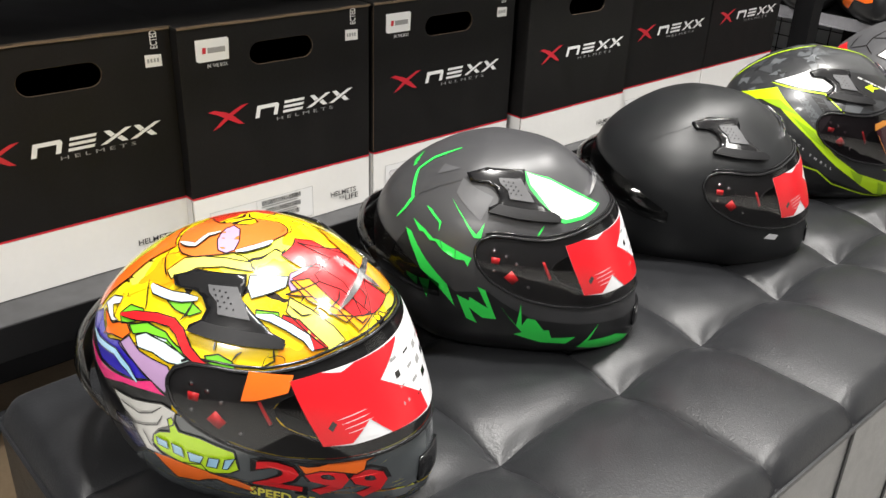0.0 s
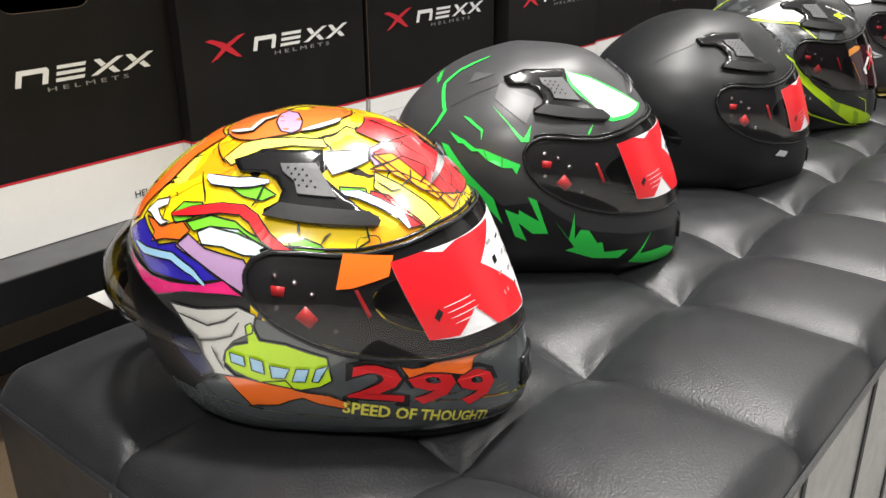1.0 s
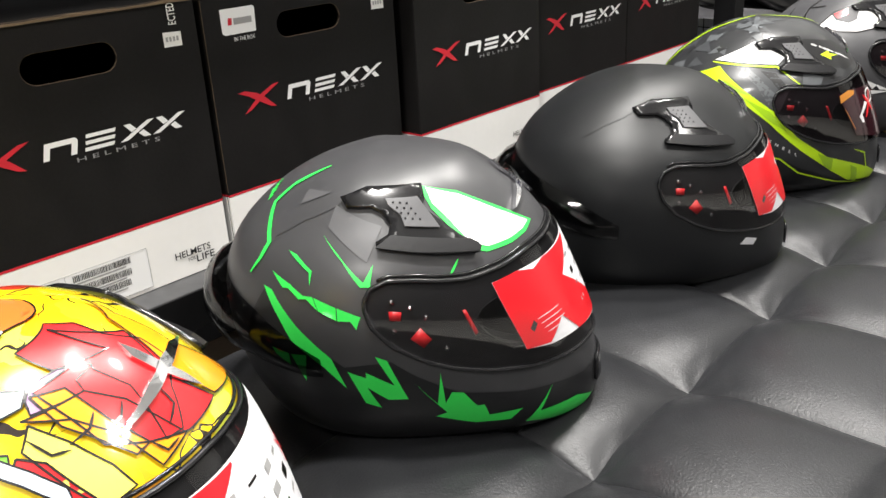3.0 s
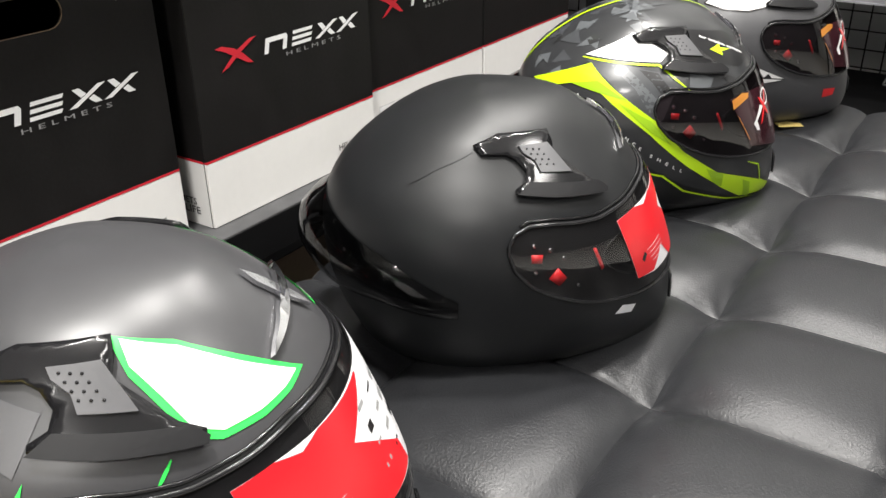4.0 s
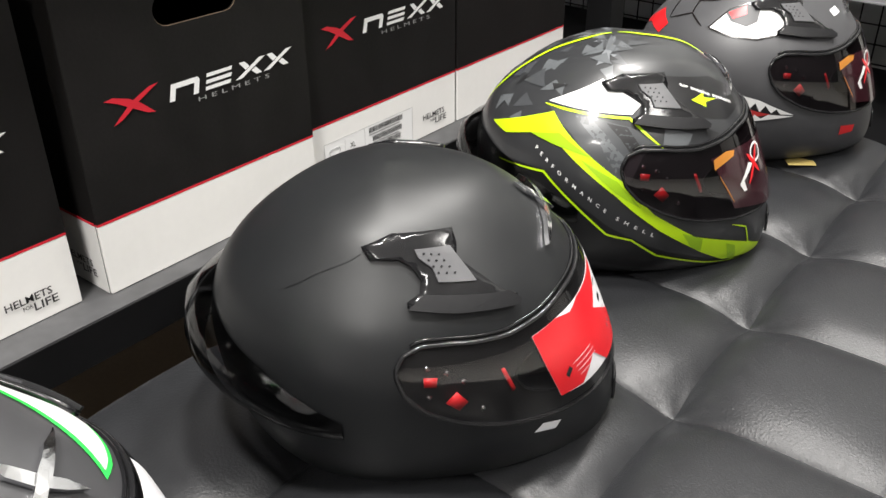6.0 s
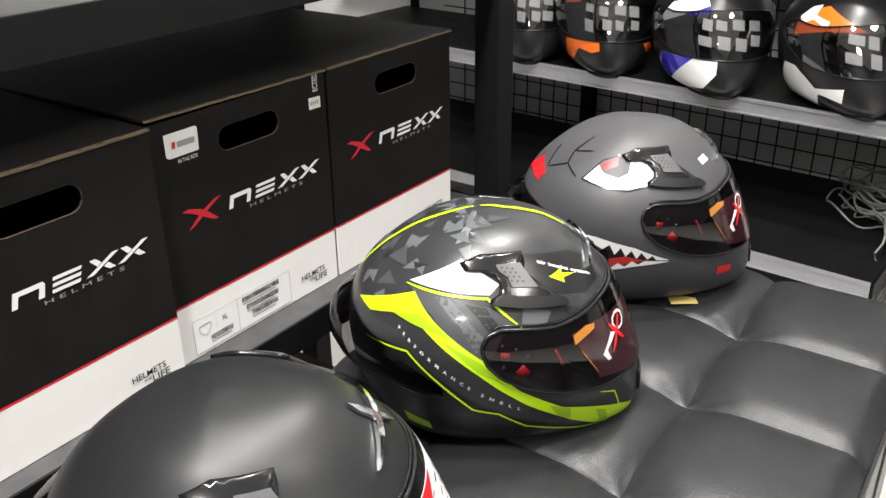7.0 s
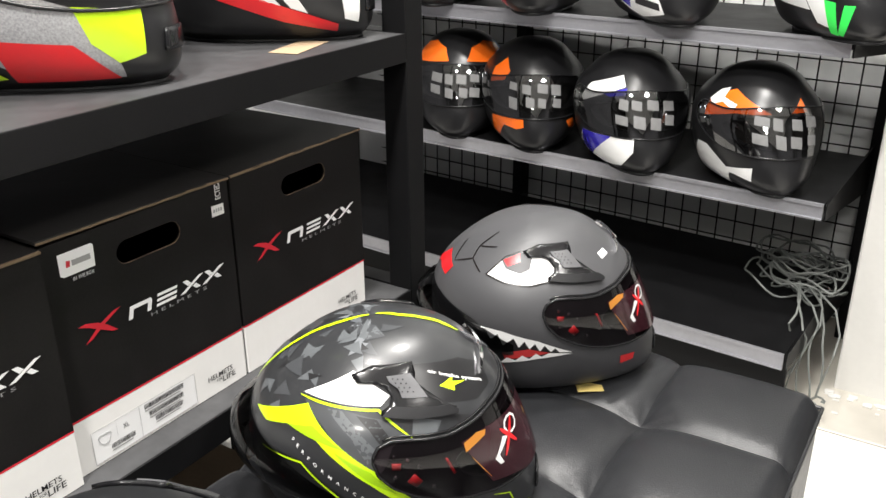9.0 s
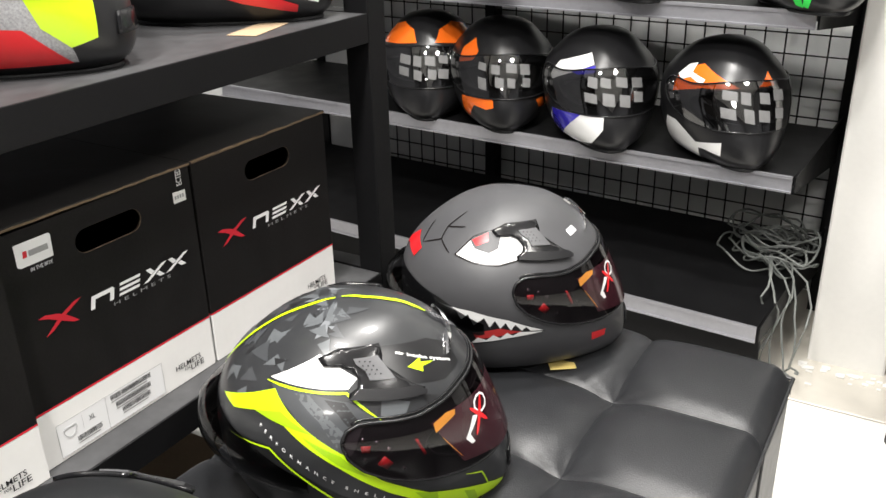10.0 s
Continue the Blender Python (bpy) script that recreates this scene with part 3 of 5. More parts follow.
        sp = add("spoiler", "spoiler", spoiler_mesh, spoiler, h, "rear spoiler lip")
    return h


def decal(h, name, poly, material, off=0.0007, line=0.0, label=""):
    ob = part(name, patch(poly, off), material, h, label, smooth=True)
    if line:
        part("ink_line", stripe(poly, line, off + 0.0004, True), P_INK, h)
    return ob


def shifted(poly, du, dv):
    return [q + (dv if i % 2 else du) for i, q in enumerate(poly)]


def red_sticker(h):
    """The red and white paper stuck on the visor of the new helmets."""
    decal(h, "visor_paper", shifted([52, 49.5, 41, 50.5, 30, 51, 4, 52.5, -30, 54, -38, 42, -30, 31, 1, 31, 23, 32, 38, 32, 47, 33], -2, 0.7), P_STICK, 0.0049, label="white printed paper stuck on the visor")
    decal(h, "red_cross", shifted([52, 49.5, 42, 50.5, 35, 49.5, 29, 51, 6, 52, 6, 51.5, 21, 44.5, 2, 36, 0, 31.5, 23, 32, 30, 37, 38, 32.5, 47, 33], -2, 0.7), P_STICKRED, 0.0054, label="red cross print")
    for q in range(4):
        part("print_bar", stripe([38.5 - q * 0.7, 39.4 - q * 1.2, 28 - q * 0.7, 40.2 - q * 1.2], 0.0007, 0.0058), P_STICK, h)
    decal(h, "print_mark", [40, 39.5, 39, 38.5, 41, 37, 42, 38], P_INK, 0.0058)
    rnd = random.Random(11)
    for q in range(14):
        u, v = 12 - 9 * (q % 4) + rnd.uniform(-1, 1), 48.5 - 3.6 * (q // 4) - 0.6 * (q % 4)
        w, t = rnd.uniform(2.5, 5.0), rnd.choice((0.5, 0.8, 1.6))
        decal(h, "print_mark", [u, v, u - w, v + 0.2, u - w, v + 0.2 - t, u, v - t], (M_GREYPRINT, P_INK, M_GREYPRINT)[q % 3], 0.0054)
    part("red_mark", stripe([-22, 46, -30, 41], 0.0022, 0.0056), P_STICKRED, h)
    part("red_mark", stripe([-23, 41.5, -29, 46], 0.0022, 0.0057), P_STICKRED, h)


def dark_sticker(h):
    """Marks printed on the dark visors: plain shapes in white, red and copper."""
    decal(h, "visor_film", [53, 49, 43, 50, 9, 49, -25, 48, -25, 28, 19, 28.5, 44, 32.5], P_MAROON, 0.0047, label="dark printed film on the visor")
    decal(h, "visor_mark", [40, 39, 32, 44, 29, 43, 37, 39.5, 36, 36.5, 38, 36.5], P_WHITE, 0.0053)
    part("visor_mark", stripe([32, 46.5, 24, 39.5], 0.005, 0.0054), P_RED, h)
    part("visor_mark", stripe([22, 47.5, 34, 38], 0.005, 0.0056), P_RED, h)
    part("visor_mark", stripe([24 + 5 * math.cos(k * 0.7) if i == 0 else 45.5 + 2.6 * math.sin(k * 0.7) for k in range(9) for i in (0, 1)], 0.003, 0.0053, True), P_WHITE, h)
    decal(h, "copper_mark", [52, 48.5, 45, 50, 40, 49.5, 41, 48, 48, 46.5, 52, 45.5], P_GOLD, 0.0053)
    part("print_bar", stripe([50, 43.5, 44, 34.5], 0.0008, 0.0054), P_GOLD, h)


BASE = 0.431   # the cushions give way a little under the helmets


def on_bench(x, y, yaw, pitch, roll, lift=0.0):
    return pose(x, y, BASE + lift) @ pose(0, 0, 0, 0, 0, yaw) @ pose(0, 0, 0, 0, pitch, 0) @ pose(0, 0, 0, roll, 0, 0)


# comic-print helmet
h = helmet(on_bench(-0.1423, 0.4182, 29.2, 0.0, -3.7, -0.003), "glossy multicoloured comic print helmet with clear visor", P_COMIC, M_VISOR, M_CLEAR)
LN = 0.0012
decal(h, "print_band", [88, 40.5, 75, 38, 70, 33.5, 60, 31, 47, 28.8, 23, 28.6, -30, 28, -80, 36, -100, 1, -40, 1, 12, 1, 40, 1, 60, 1, 81, 1, 101, 1, 125, 1, 150, 8, 130, 20, 116, 20, 103, 25.5, 94, 30.5, 97, 36.5], P_SLATE, 0.0005, label="slate grey chin print")
decal(h, "print_black", [86, 49.5, 117, 46, 144, 49.5, 180, 50, 215, 46, 215, 2, 150, 2, 130, 20, 116, 20, 103, 25.5, 94, 30.5, 97, 36.5, 87, 40.5], P_BLACK, 0.0004)
LAYER = {}
for nm, poly, pm in [
    ("orange_print", [157.5, 51.2, 150, 63.2, 151.5, 73.8, 178.5, 80.5, 132, 79.8, 136.5, 72.2, 136.5, 65.5, 142.5, 58, 142.5, 55], P_ORANGE),
    ("face_print", [136.5, 80.5, 163.5, 82, 189, 85, 133.5, 95.5, -43.5, 97.8, -30, 94, 34.5, 90.2, 54, 88, 76.5, 83.5, 97.5, 80.5, 115.5, 79.8], P_FACE),
    ("disc_print", [90, 88, 102, 93.2, 87, 95.5, 73.5, 94, 72, 88.8, 73.5, 85, 78, 83.5, 84, 84.2], P_LILAC),
    ("lime_print", [108, 79, 94.5, 81.2, 76.5, 82, 61.5, 81.2, 60, 78.2, 76.5, 79, 90, 77.5, 99, 74.5, 105, 72.2, 112.5, 73.8], P_PALE),
    ("green_print", [102, 67, 87, 67.8, 81, 65.5, 85.5, 64, 93, 64.8], P_LEAF),
    ("green_print", [121.5, 58.8, 118.5, 61.8, 109.5, 62.5, 106.5, 61, 111, 58.8, 117, 57.2], P_LEAF),
    ("green_print", [112.5, 58, 103.5, 60.2, 93, 59.5, 87, 57.2, 79.5, 55, 79.5, 53.5, 85.5, 55.8, 91.5, 57.2, 102, 58, 108, 56.5], P_LEAF),
    ("mint_print", [106.5, 56.5, 102, 58, 91.5, 58, 85.5, 55.8, 79.5, 53.5, 82.5, 52.8, 88.5, 52.8, 96, 54.2, 103.5, 54.2], P_MINT),
    ("blue_print", [147, 51.2, 136.5, 55.8, 121.5, 52, 114, 53.5, 103.5, 50.5, 96, 47.5, 105, 46, 123, 46, 133.5, 49], P_BLUE),
    ("orange_print", [135, 56.5, 129, 56.5, 123, 55.8, 118.5, 57.2, 114, 58, 109.5, 56.5, 112.5, 54.2, 120, 53.5, 126, 52, 126, 54.2], P_ORANGE),
    ("skull_print", [138, 57.2, 135, 60.2, 127.5, 61.8, 126, 60.2, 130.5, 58.8, 124.5, 57.2, 120, 57.2, 124.5, 55.8, 133.5, 57.2], P_WHITE),
    ("lilac_print", [114, 52.8, 109.5, 55.8, 102, 53.5, 88.5, 52, 87, 50.5, 88.5, 45.2, 99, 49, 103.5, 50.5], P_LILAC),
    ("pink_print", [141, 48.2, 133.5, 46.8, 123, 45.2, 114, 45.2, 102, 46, 94.5, 47.5, 88.5, 44.5, 96, 44.5, 108, 43.8, 120, 41.5, 127.5, 43, 136.5, 46], P_PINK),
    ("cloth_print", [114, 40.8, 103.5, 40.8, 90, 42.2, 85.5, 40.8, 87, 37, 93, 34.8, 96, 32.5, 97.5, 28.8, 94.5, 26.5, 102, 26.5, 105, 31, 106.5, 34, 111, 38.5], P_CLOTH),
    ("navy_print", [115.5, 34, 106.5, 34, 102, 27.2, 108, 25, 114, 28.8, 117, 31], P_NAVY),
    ("flame_print", [99, 26.5, 91.5, 26.5, 87, 25.8, 81, 26.5, 79.5, 24.2, 76.5, 23.5, 72, 22.8, 67.5, 20.5, 69, 19, 75, 20.5, 78, 22, 81, 21.2, 84, 19.8, 91.5, 19, 94.5, 22, 97.5, 25], P_ORANGE),
    ("speech_print", [96, 32.5, 93, 34, 88.5, 34.8, 88.5, 38.5, 87, 39.2, 85.5, 35.5, 79.5, 34.8, 75, 33.2, 70.5, 31.8, 70.5, 28.8, 70.5, 26.5, 73.5, 25, 78, 24.2, 87, 25.8, 94.5, 28, 97.5, 30.2], P_NEON),
    ("green_print", [76.5, 55.8, 72, 56.5, 67.5, 55, 66, 52.8, 70.5, 52.8, 75, 54.2], P_LEAF),
    ("red_print", [42, 83.5, 19.5, 88.8, 6, 86.5, 1.5, 81.2, -10.5, 76, -10.5, 71.5, 1.5, 67, 9, 61, 15, 61, 13.5, 70.8, 19.5, 76, 18, 78.2, 31.5, 78.2], P_RED),
    ("mint_print", [61.5, 76.8, 52.5, 76.8, 42, 76, 45, 73, 52.5, 71.5, 61.5, 70, 63, 73], P_MINT),
    ("lilac_print", [40.5, 76.8, 30, 78.2, 18, 76.8, 27, 75.2, 27, 73, 34.5, 72.2, 43.5, 71.5, 43.5, 73.8], P_LILAC),
    ("amber_print", [46.5, 70.8, 27, 73, 18, 69.2, 9, 60.2, 19.5, 58, 25.5, 64.8, 34.5, 69.2], P_AMBER),
    ("yellow_print", [45, 70, 37.5, 66.2, 30, 61, 27, 57.2, 34.5, 55.8, 40.5, 60.2, 48, 66.2], P_PALE),
    ("red_print", [49.5, 65.5, 43.5, 64, 34.5, 56.5, 40.5, 56.5, 45, 60.2, 51, 63.2], P_RED),
    ("green_print", [60, 67, 51, 66.2, 51, 64.8, 60, 65.5], P_LEAF),
    ("flame_print", [54, 28.8, 51, 28, 48, 28, 43.5, 28.8, 39, 28.8, 34.5, 28.8, 33, 29.5, 28.5, 28, 33, 27.2, 34.5, 25, 37.5, 24.2, 43.5, 25.8, 48, 26.5, 52.5, 25.8], P_ORANGE),
    ("red_print", [22.5, 87.2, -9, 79, -1.5, 68.5, -10.5, 61, 7.5, 60.2, 19.5, 61.8, 30, 64, 34.5, 69.2, 40.5, 75.2, 24, 78.2, 7.5, 78.2], P_RED),
    ("amber_print", [-36, 87.2, -22.5, 82, -22.5, 70.8, -40.5, 56.5, -12, 61, -4.5, 68.5, -10.5, 79, -13.5, 82.8], P_AMBER),
    ("amber_print", [42, 74.5, 31.5, 74.5, 25.5, 67, 19.5, 61.8, 24, 61, 31.5, 65.5, 37.5, 68.5], P_AMBER),
]:
    decal(h, nm, poly, pm, 0.0009 + 0.00003 * LAYER.setdefault(0, 0), LN)
    LAYER[0] += 1
for nm, line, w, pm in [
    ("red_line", [120, 58.8, 112.5, 60.2, 100.5, 61.8, 91.5, 61.8, 87, 60.2, 82.5, 56.5, 78, 54.2, 75, 53.5], 0.0075, P_RED),
    ("bone_line", [114, 68.5, 109.5, 67.8, 97.5, 67.8, 84, 68.5], 0.0075, P_BONE),
    ("bone_line", [60, 65.5, 54, 64.8, 48, 62.5, 42, 59.5, 40.5, 56.5], 0.0065, P_BONE),
    ("bone_line", [135, 50.5, 127.5, 49.8, 114, 50.5, 105, 48.2, 100.5, 46], 0.005, P_SKY),
    ("strap_line", [133.5, 81.2, 112.5, 83.5, 117, 88, 99, 91], 0.005, P_CLOTH),
    ("strap_line", [72, 84.2, 58.5, 86.5, 43.5, 88.8], 0.005, P_BONE),
]:
    part("ink_line", stripe(line, w + 0.0024, 0.0022), P_INK, h)
    part(nm, stripe(line, w, 0.0026), pm, h)
for line in [
    [111, 39.2, 105, 38.5, 100.5, 37.8, 94.5, 39.2, 90, 41.5],
    [109.5, 37, 105, 34, 99, 34.8, 93, 36.2, 90, 39.2],
    [100.5, 33.2, 99, 30.2, 97.5, 28],
    [28.5, 69.2, 31.5, 67, 37.5, 65.5],
    [19.5, 69.2, 22.5, 67, 28.5, 65.5],
    [19.5, 61.8, 16.5, 59.5, 12, 60.2],
    [6, 67.8, 6, 64.8, 12, 62.5],
    [54, 58, 54, 55, 58.5, 53.5],
    [73.5, 59.5, 73.5, 58, 73.5, 57.2],
    [64.5, 57.2, 66, 56.5, 67.5, 55],
    [126, 76.8, 114, 73.8, 108, 72.2],
    [118.5, 69.2, 109.5, 64, 108, 62.5],
    [85.5, 67.8, 87, 64, 88.5, 62.5],
    [46.5, 67.8, 42, 64.8, 37.5, 64.8],
]:
    part("ink_line", stripe(line, 0.0016, 0.0024), P_INK, h)
for poly in [
    [94.5, 32.5, 90, 31.8, 90, 29.5, 94.5, 30.2],
    [88.5, 31.8, 85.5, 31, 85.5, 28, 88.5, 28.8],
    [84, 30.2, 79.5, 29.5, 81, 27.2, 84, 27.2],
    [78, 29.5, 75, 29.5, 76.5, 26.5, 79.5, 26.5],
    [73.5, 29.5, 70.5, 30.2, 73.5, 26.5, 75, 26.5],
]:
    decal(h, "speech_block", poly, P_SKY, 0.0024, 0.001)
decal(h, "orange_film", [62, 53, 48.5, 51.5, 51, 47.5, 61, 46, 65, 46], P_ORANGE, 0.0049, label="orange film on the visor")
part("number_shadow", word_on_shell("299", (69.5, 20.4), (27, 13.4), (66.5, 31.7), 0.0012, 0.07), P_INK, h)
part("number_print", word_on_shell("299", (68, 22), (29, 15), (65, 30.5), 0.0017, 0.03), P_RED, h, "red number print 299")
part("slogan_print", word_on_shell("SPEED OF THOUGHT!", (70, 18), (31, 10), (69, 21.3), 0.0016, 0.03), P_PALE, h, "yellow slogan print")
red_sticker(h)

# green and graphite helmet
h = helmet(on_bench(-0.1858, 0.7991, 35.9, 0.9, -1.6, -0.0017), "graphite helmet with neon green shard graphics", P_SATIN, M_VISOR, M_SMOKE)
decal(h, "black_print", [125, 50, 111, 41, 96, 33.5, 82, 35, 77, 31.5, 66, 25.5, 48, 22.5, 22, 21, -60, 24, -60, 4, 10, 4, 47, 0.5, 86, 7.5, 150, 20], P_BLACK, 0.0004, label="black lower shell print")
decal(h, "facet_print", [130, 74.5, 112, 75, 127, 70], P_FACET)
decal(h, "facet_print", [105, 71.5, 82, 66, 87, 58, 105, 65.5], P_FACET)
for poly in ([106, 63.5, 88, 53.5, 85, 57.5, 86, 52.5, 89, 52.5, 98, 59.5], [119, 59, 108, 55, 107, 52, 107, 55.5, 115, 58.5], [126, 50, 122, 49.5, 111, 42, 100, 35.5, 96, 28, 103, 33, 114, 38.5, 118, 43],
             [123, 35.5, 116, 35, 116, 32, 122, 34], [115, 35, 109, 35.5, 111, 28.5], [95, 32.5, 89, 31, 89, 32.5, 82, 29, 86, 36.5, 83, 35.5, 79, 25, 84, 25, 89, 28.5, 86, 22.5, 90, 24],
             [77, 29.5, 72, 23, 70, 31.5, 70, 23, 68, 26, 65, 25.5, 62, 21, 60, 21, 59, 17.5, 49, 17.5, 53, 14.5, 63, 15.5, 73, 19, 70, 20], [48, 12, 38, 22, 43, 15, 27, 15.5, 15, 12.5, 18, 8.5, 36, 9]):
    decal(h, "green_shard", poly, P_GREEN, 0.0009)
for k, (a, b, notch) in enumerate(((0.00, 0.27, 0.45), (0.25, 0.52, 0.5), (0.53, 0.76, 0.0), (0.77, 1.00, 0.4))):
    def along(f, g):
        return [(1 - f) * (117.5 + 6 * g) + f * (90.5 - 1.5 * g), (1 - f) * (50.6 + 3.2 * g) + f * (42.9 + 2.9 * g)]
    mid = (a + b) / 2
    decal(h, "green_block", along(a, 0) + along(a, 1) + along(mid, 1 - 0.35 * (notch > 0.45)) + along(b, 1) + along(b, 0) + along(mid + 0.03, notch), P_GREEN, 0.0009)
part("green_line", stripe([137, 82.5, 142, 78.5, 147, 74, 147, 68, 138, 63.5, 131, 59.5, 132, 55.5, 135, 51.5], 0.0045), P_GREEN, h)
for k in range(14):
    u, v = 172 - 2.2 * (k % 5) - k * 0.6, 71.5 - 1.1 * (k // 5) - 0.5 * (k % 5)
    decal(h, "green_speck", [u, v, u - 2.2, v + 0.5, u - 2.0, v - 0.9], P_GREEN, 0.0009)
part("green_line", stripe([58, 57, 62, 53.5], 0.002), P_GREEN, h)
PAN = [64, 77, 47, 73.5, 33, 67, 21, 61.5, 18, 60.3, 26, 58.6, 36, 57.5, 47, 57.2, 54, 59, 56, 62.5, 62, 69.5]
PAN_IN = [61, 76, 47, 72.3, 34, 66, 23, 61.4, 21, 60.6, 27, 59.5, 36, 58.6, 46, 58.3, 52, 60, 56, 65, 61, 71]
for side in (lambda p: p, mirror):
    decal(h, "green_panel", side(PAN), P_GREEN, 0.0007)
    decal(h, "white_panel", side(PAN_IN), P_WHITE, 0.0012)
red_sticker(h)

# plain black helmet
h = helmet(on_bench(-0.1741, 1.2211, 40.8, 1.2, 1.9, -0.0071), "plain matte black helmet with red paper on its visor", P_MATTE, M_VISOR, M_SMOKE)
decal(h, "white_sticker", [54, 25, 51, 27, 45, 25.5, 47, 23.5], P_STICK, 0.0008, label="small white sticker")
red_sticker(h)

# camouflage helmet
h = helmet(on_bench(-0.1889, 1.6182, 33.6, 0.7, 0.5, -0.0025), "grey camouflage helmet with neon yellow bands", P_CAMO, M_DARKVISOR, M_SMOKE)
decal(h, "black_print", [149, 45, 120, 45, 106, 37.5, 89, 29.5, 73, 21, 53, 14.5, 21, 10, -50, 12, -50, 4, 10, 3, 56, 9.5, 92, 15.5, 140, 24], P_BLACK, 0.0004, label="black lower shell print")
camo = random.Random(21)
for k in range(96):
    u, v, turn = camo.uniform(60, 250), camo.uniform(56, 96), camo.uniform(0, 360)
    if u < 112 and v < 76:
        continue
    stretch = 1 / max(0.28, math.cos(radians((v - 45) * 1.45)))
    size = camo.uniform(2.6, 6.0)
    tri = []
    for a, f in ((0, camo.uniform(0.8, 1.4)), (camo.uniform(90, 125), camo.uniform(0.6, 1.0)), (camo.uniform(200, 250), camo.uniform(0.7, 1.2))):
        tri += [u + 1.7 * size * f * stretch * math.cos(radians(a + turn)), min(98, v + 0.85 * size * f * math.sin(radians(a + turn)))]
    decal(h, "grey_shard", tri, P_SHARD[camo.choice((0, 0, 1, 1, 1, 2, 3))], 0.0003 + 0.000005 * k)
for poly, tone in (([128, 63, 112, 57, 98, 49, 88, 42, 84, 45, 80, 52, 74, 55, 84, 60, 104, 62.5], 0), ([112, 62, 98, 55, 90, 47, 86, 51, 96, 58, 104, 62], 1), ([96, 61, 89, 57, 84, 52, 80, 54, 86, 60], 3), ([70, 60, 58, 57, 62, 53.5, 72, 54.5], 1), ([52, 58, 44, 55.5, 50, 53.5], 3)):
    decal(h, "grey_chevron", poly, P_SHARD[tone], 0.00082 if tone else 0.00080)
decal(h, "black_panel", [62, 76, 30, 72.5, 18, 67, 21, 60, 36, 58.5, 60, 62.5, 65, 69], P_BLACK, 0.0004)
decal(h, "neon_band", [158, 52.5, 124, 62, 87, 44.5, 75, 34, 60, 25, 19, 13.5, 20, 10, 45, 12.5, 57, 18.5, 73, 28.5, 89, 40, 114, 52.5, 131, 54.5, 145, 51.5], P_NEON, 0.0009, label="neon yellow band")
for poly in ([131, 54.5, 117, 56.5, 101, 51, 112, 52.5], [105, 50, 89, 44.5, 80, 36.5, 89, 41], [65, 27, 57, 24, 57, 19, 61, 21], [46, 20, 41, 18, 38, 10.5, 43, 12.5]):
    decal(h, "lime_shade", poly, P_LIME, 0.0013)
part("neon_stripe", stripe([183, 53.5, 181, 62, 180, 72, 181, 82, 184, 90, 190, 96, 200, 98.6], 0.0055), P_NEON, h)
part("neon_stripe", stripe([-60, 98.6, -14, 95, -2, 90.5, 1, 84, -1, 77], 0.0055), P_NEON, h)
decal(h, "white_panel", [130, 64.5, 103, 75, 91, 72, 79, 66.5, 84, 63.5], P_WHITE, 0.0009)
part("neon_line", stripe([131, 63.5, 85, 62.5, 72, 54], 0.0028, 0.0012), P_NEON, h)
part("neon_line", stripe([144, 43.5, 120, 44.5, 106, 36.5, 91, 27.5, 82, 25.5, 73, 19, 53, 13, 30, 9], 0.0026, 0.0012), P_NEON, h)
part("word_print", word_on_shell("P   E   R   F   O   R   M   A   N   C   E       S   H   E   L   L", (126, 50.5), (75, 26.5), (125.6, 51.6), 0.0013, 0.02), P_WHITE, h, "small white lettering")
decal(h, "neon_patch", [126, 21, 113, 19, 112, 15.5, 126, 16.5], P_NEON, 0.0009)
part("word_print", word_on_shell("air intake system", (56, 71.5), (27, 61.5), (55, 73), 0.0010, 0.02), P_WHITE, h, "small white lettering")
decal(h, "arrow_print", [53, 66.5, 43, 68, 45, 66.5, 37, 65, 45, 65, 46, 63.5], P_NEON, 0.0010)
part("neon_line", stripe([44, 26.5, 36, 24, 33, 17.5, 19, 12.5], 0.0018, 0.0010), P_NEON, h)
dark_sticker(h)

# shark-face helmet
h = helmet(on_bench(-0.1794, 2.0109, 33.6, -0.6, 1.0, 0.0032), "matte grey helmet with shark eye and teeth graphics", P_GREY, M_DARKVISOR, M_SMOKE)
decal(h, "eye_print", [127, 61.5, 118, 70, 106, 73.5, 84, 72.5, 78, 65, 84, 60.5, 96, 59, 112, 59.5], P_WHITE, 0.0007, 0.002, label="white shark eye print")
decal(h, "pupil_print", [121, 69, 106, 73.5, 94, 71, 96, 65.5, 103, 63.5, 114, 65], P_GREY, 0.0011)
decal(h, "iris_print", [118, 68.5, 106, 72.5, 104, 68.5, 113, 66], P_RED, 0.0015)
decal(h, "mouth_print", [133, 41, 111, 40, 90, 36.5, 73, 30.5, 90, 30, 112, 26.5, 120, 34], P_BLACK, 0.0007)
decal(h, "gum_print", [111, 31, 95, 33.5, 84, 31.5, 109, 28], P_DULLRED, 0.0010)
decal(h, "teeth_print", [131, 41.5, 111, 40.5, 90, 37, 74, 31, 80, 31.5, 82, 33.5, 84, 32, 87, 35, 89, 32.5, 92, 36, 95, 33.5, 98, 37, 101, 34, 104, 38, 110, 34.5, 113, 39, 117, 36.5, 120, 40], P_WHITE, 0.0014, label="white pointed teeth print")
decal(h, "teeth_print", [112, 26, 108, 29, 103, 28, 99, 30.5, 95, 29, 91, 31.5, 88, 30, 85, 31.5, 74, 30.5, 90, 29], P_WHITE, 0.0014)
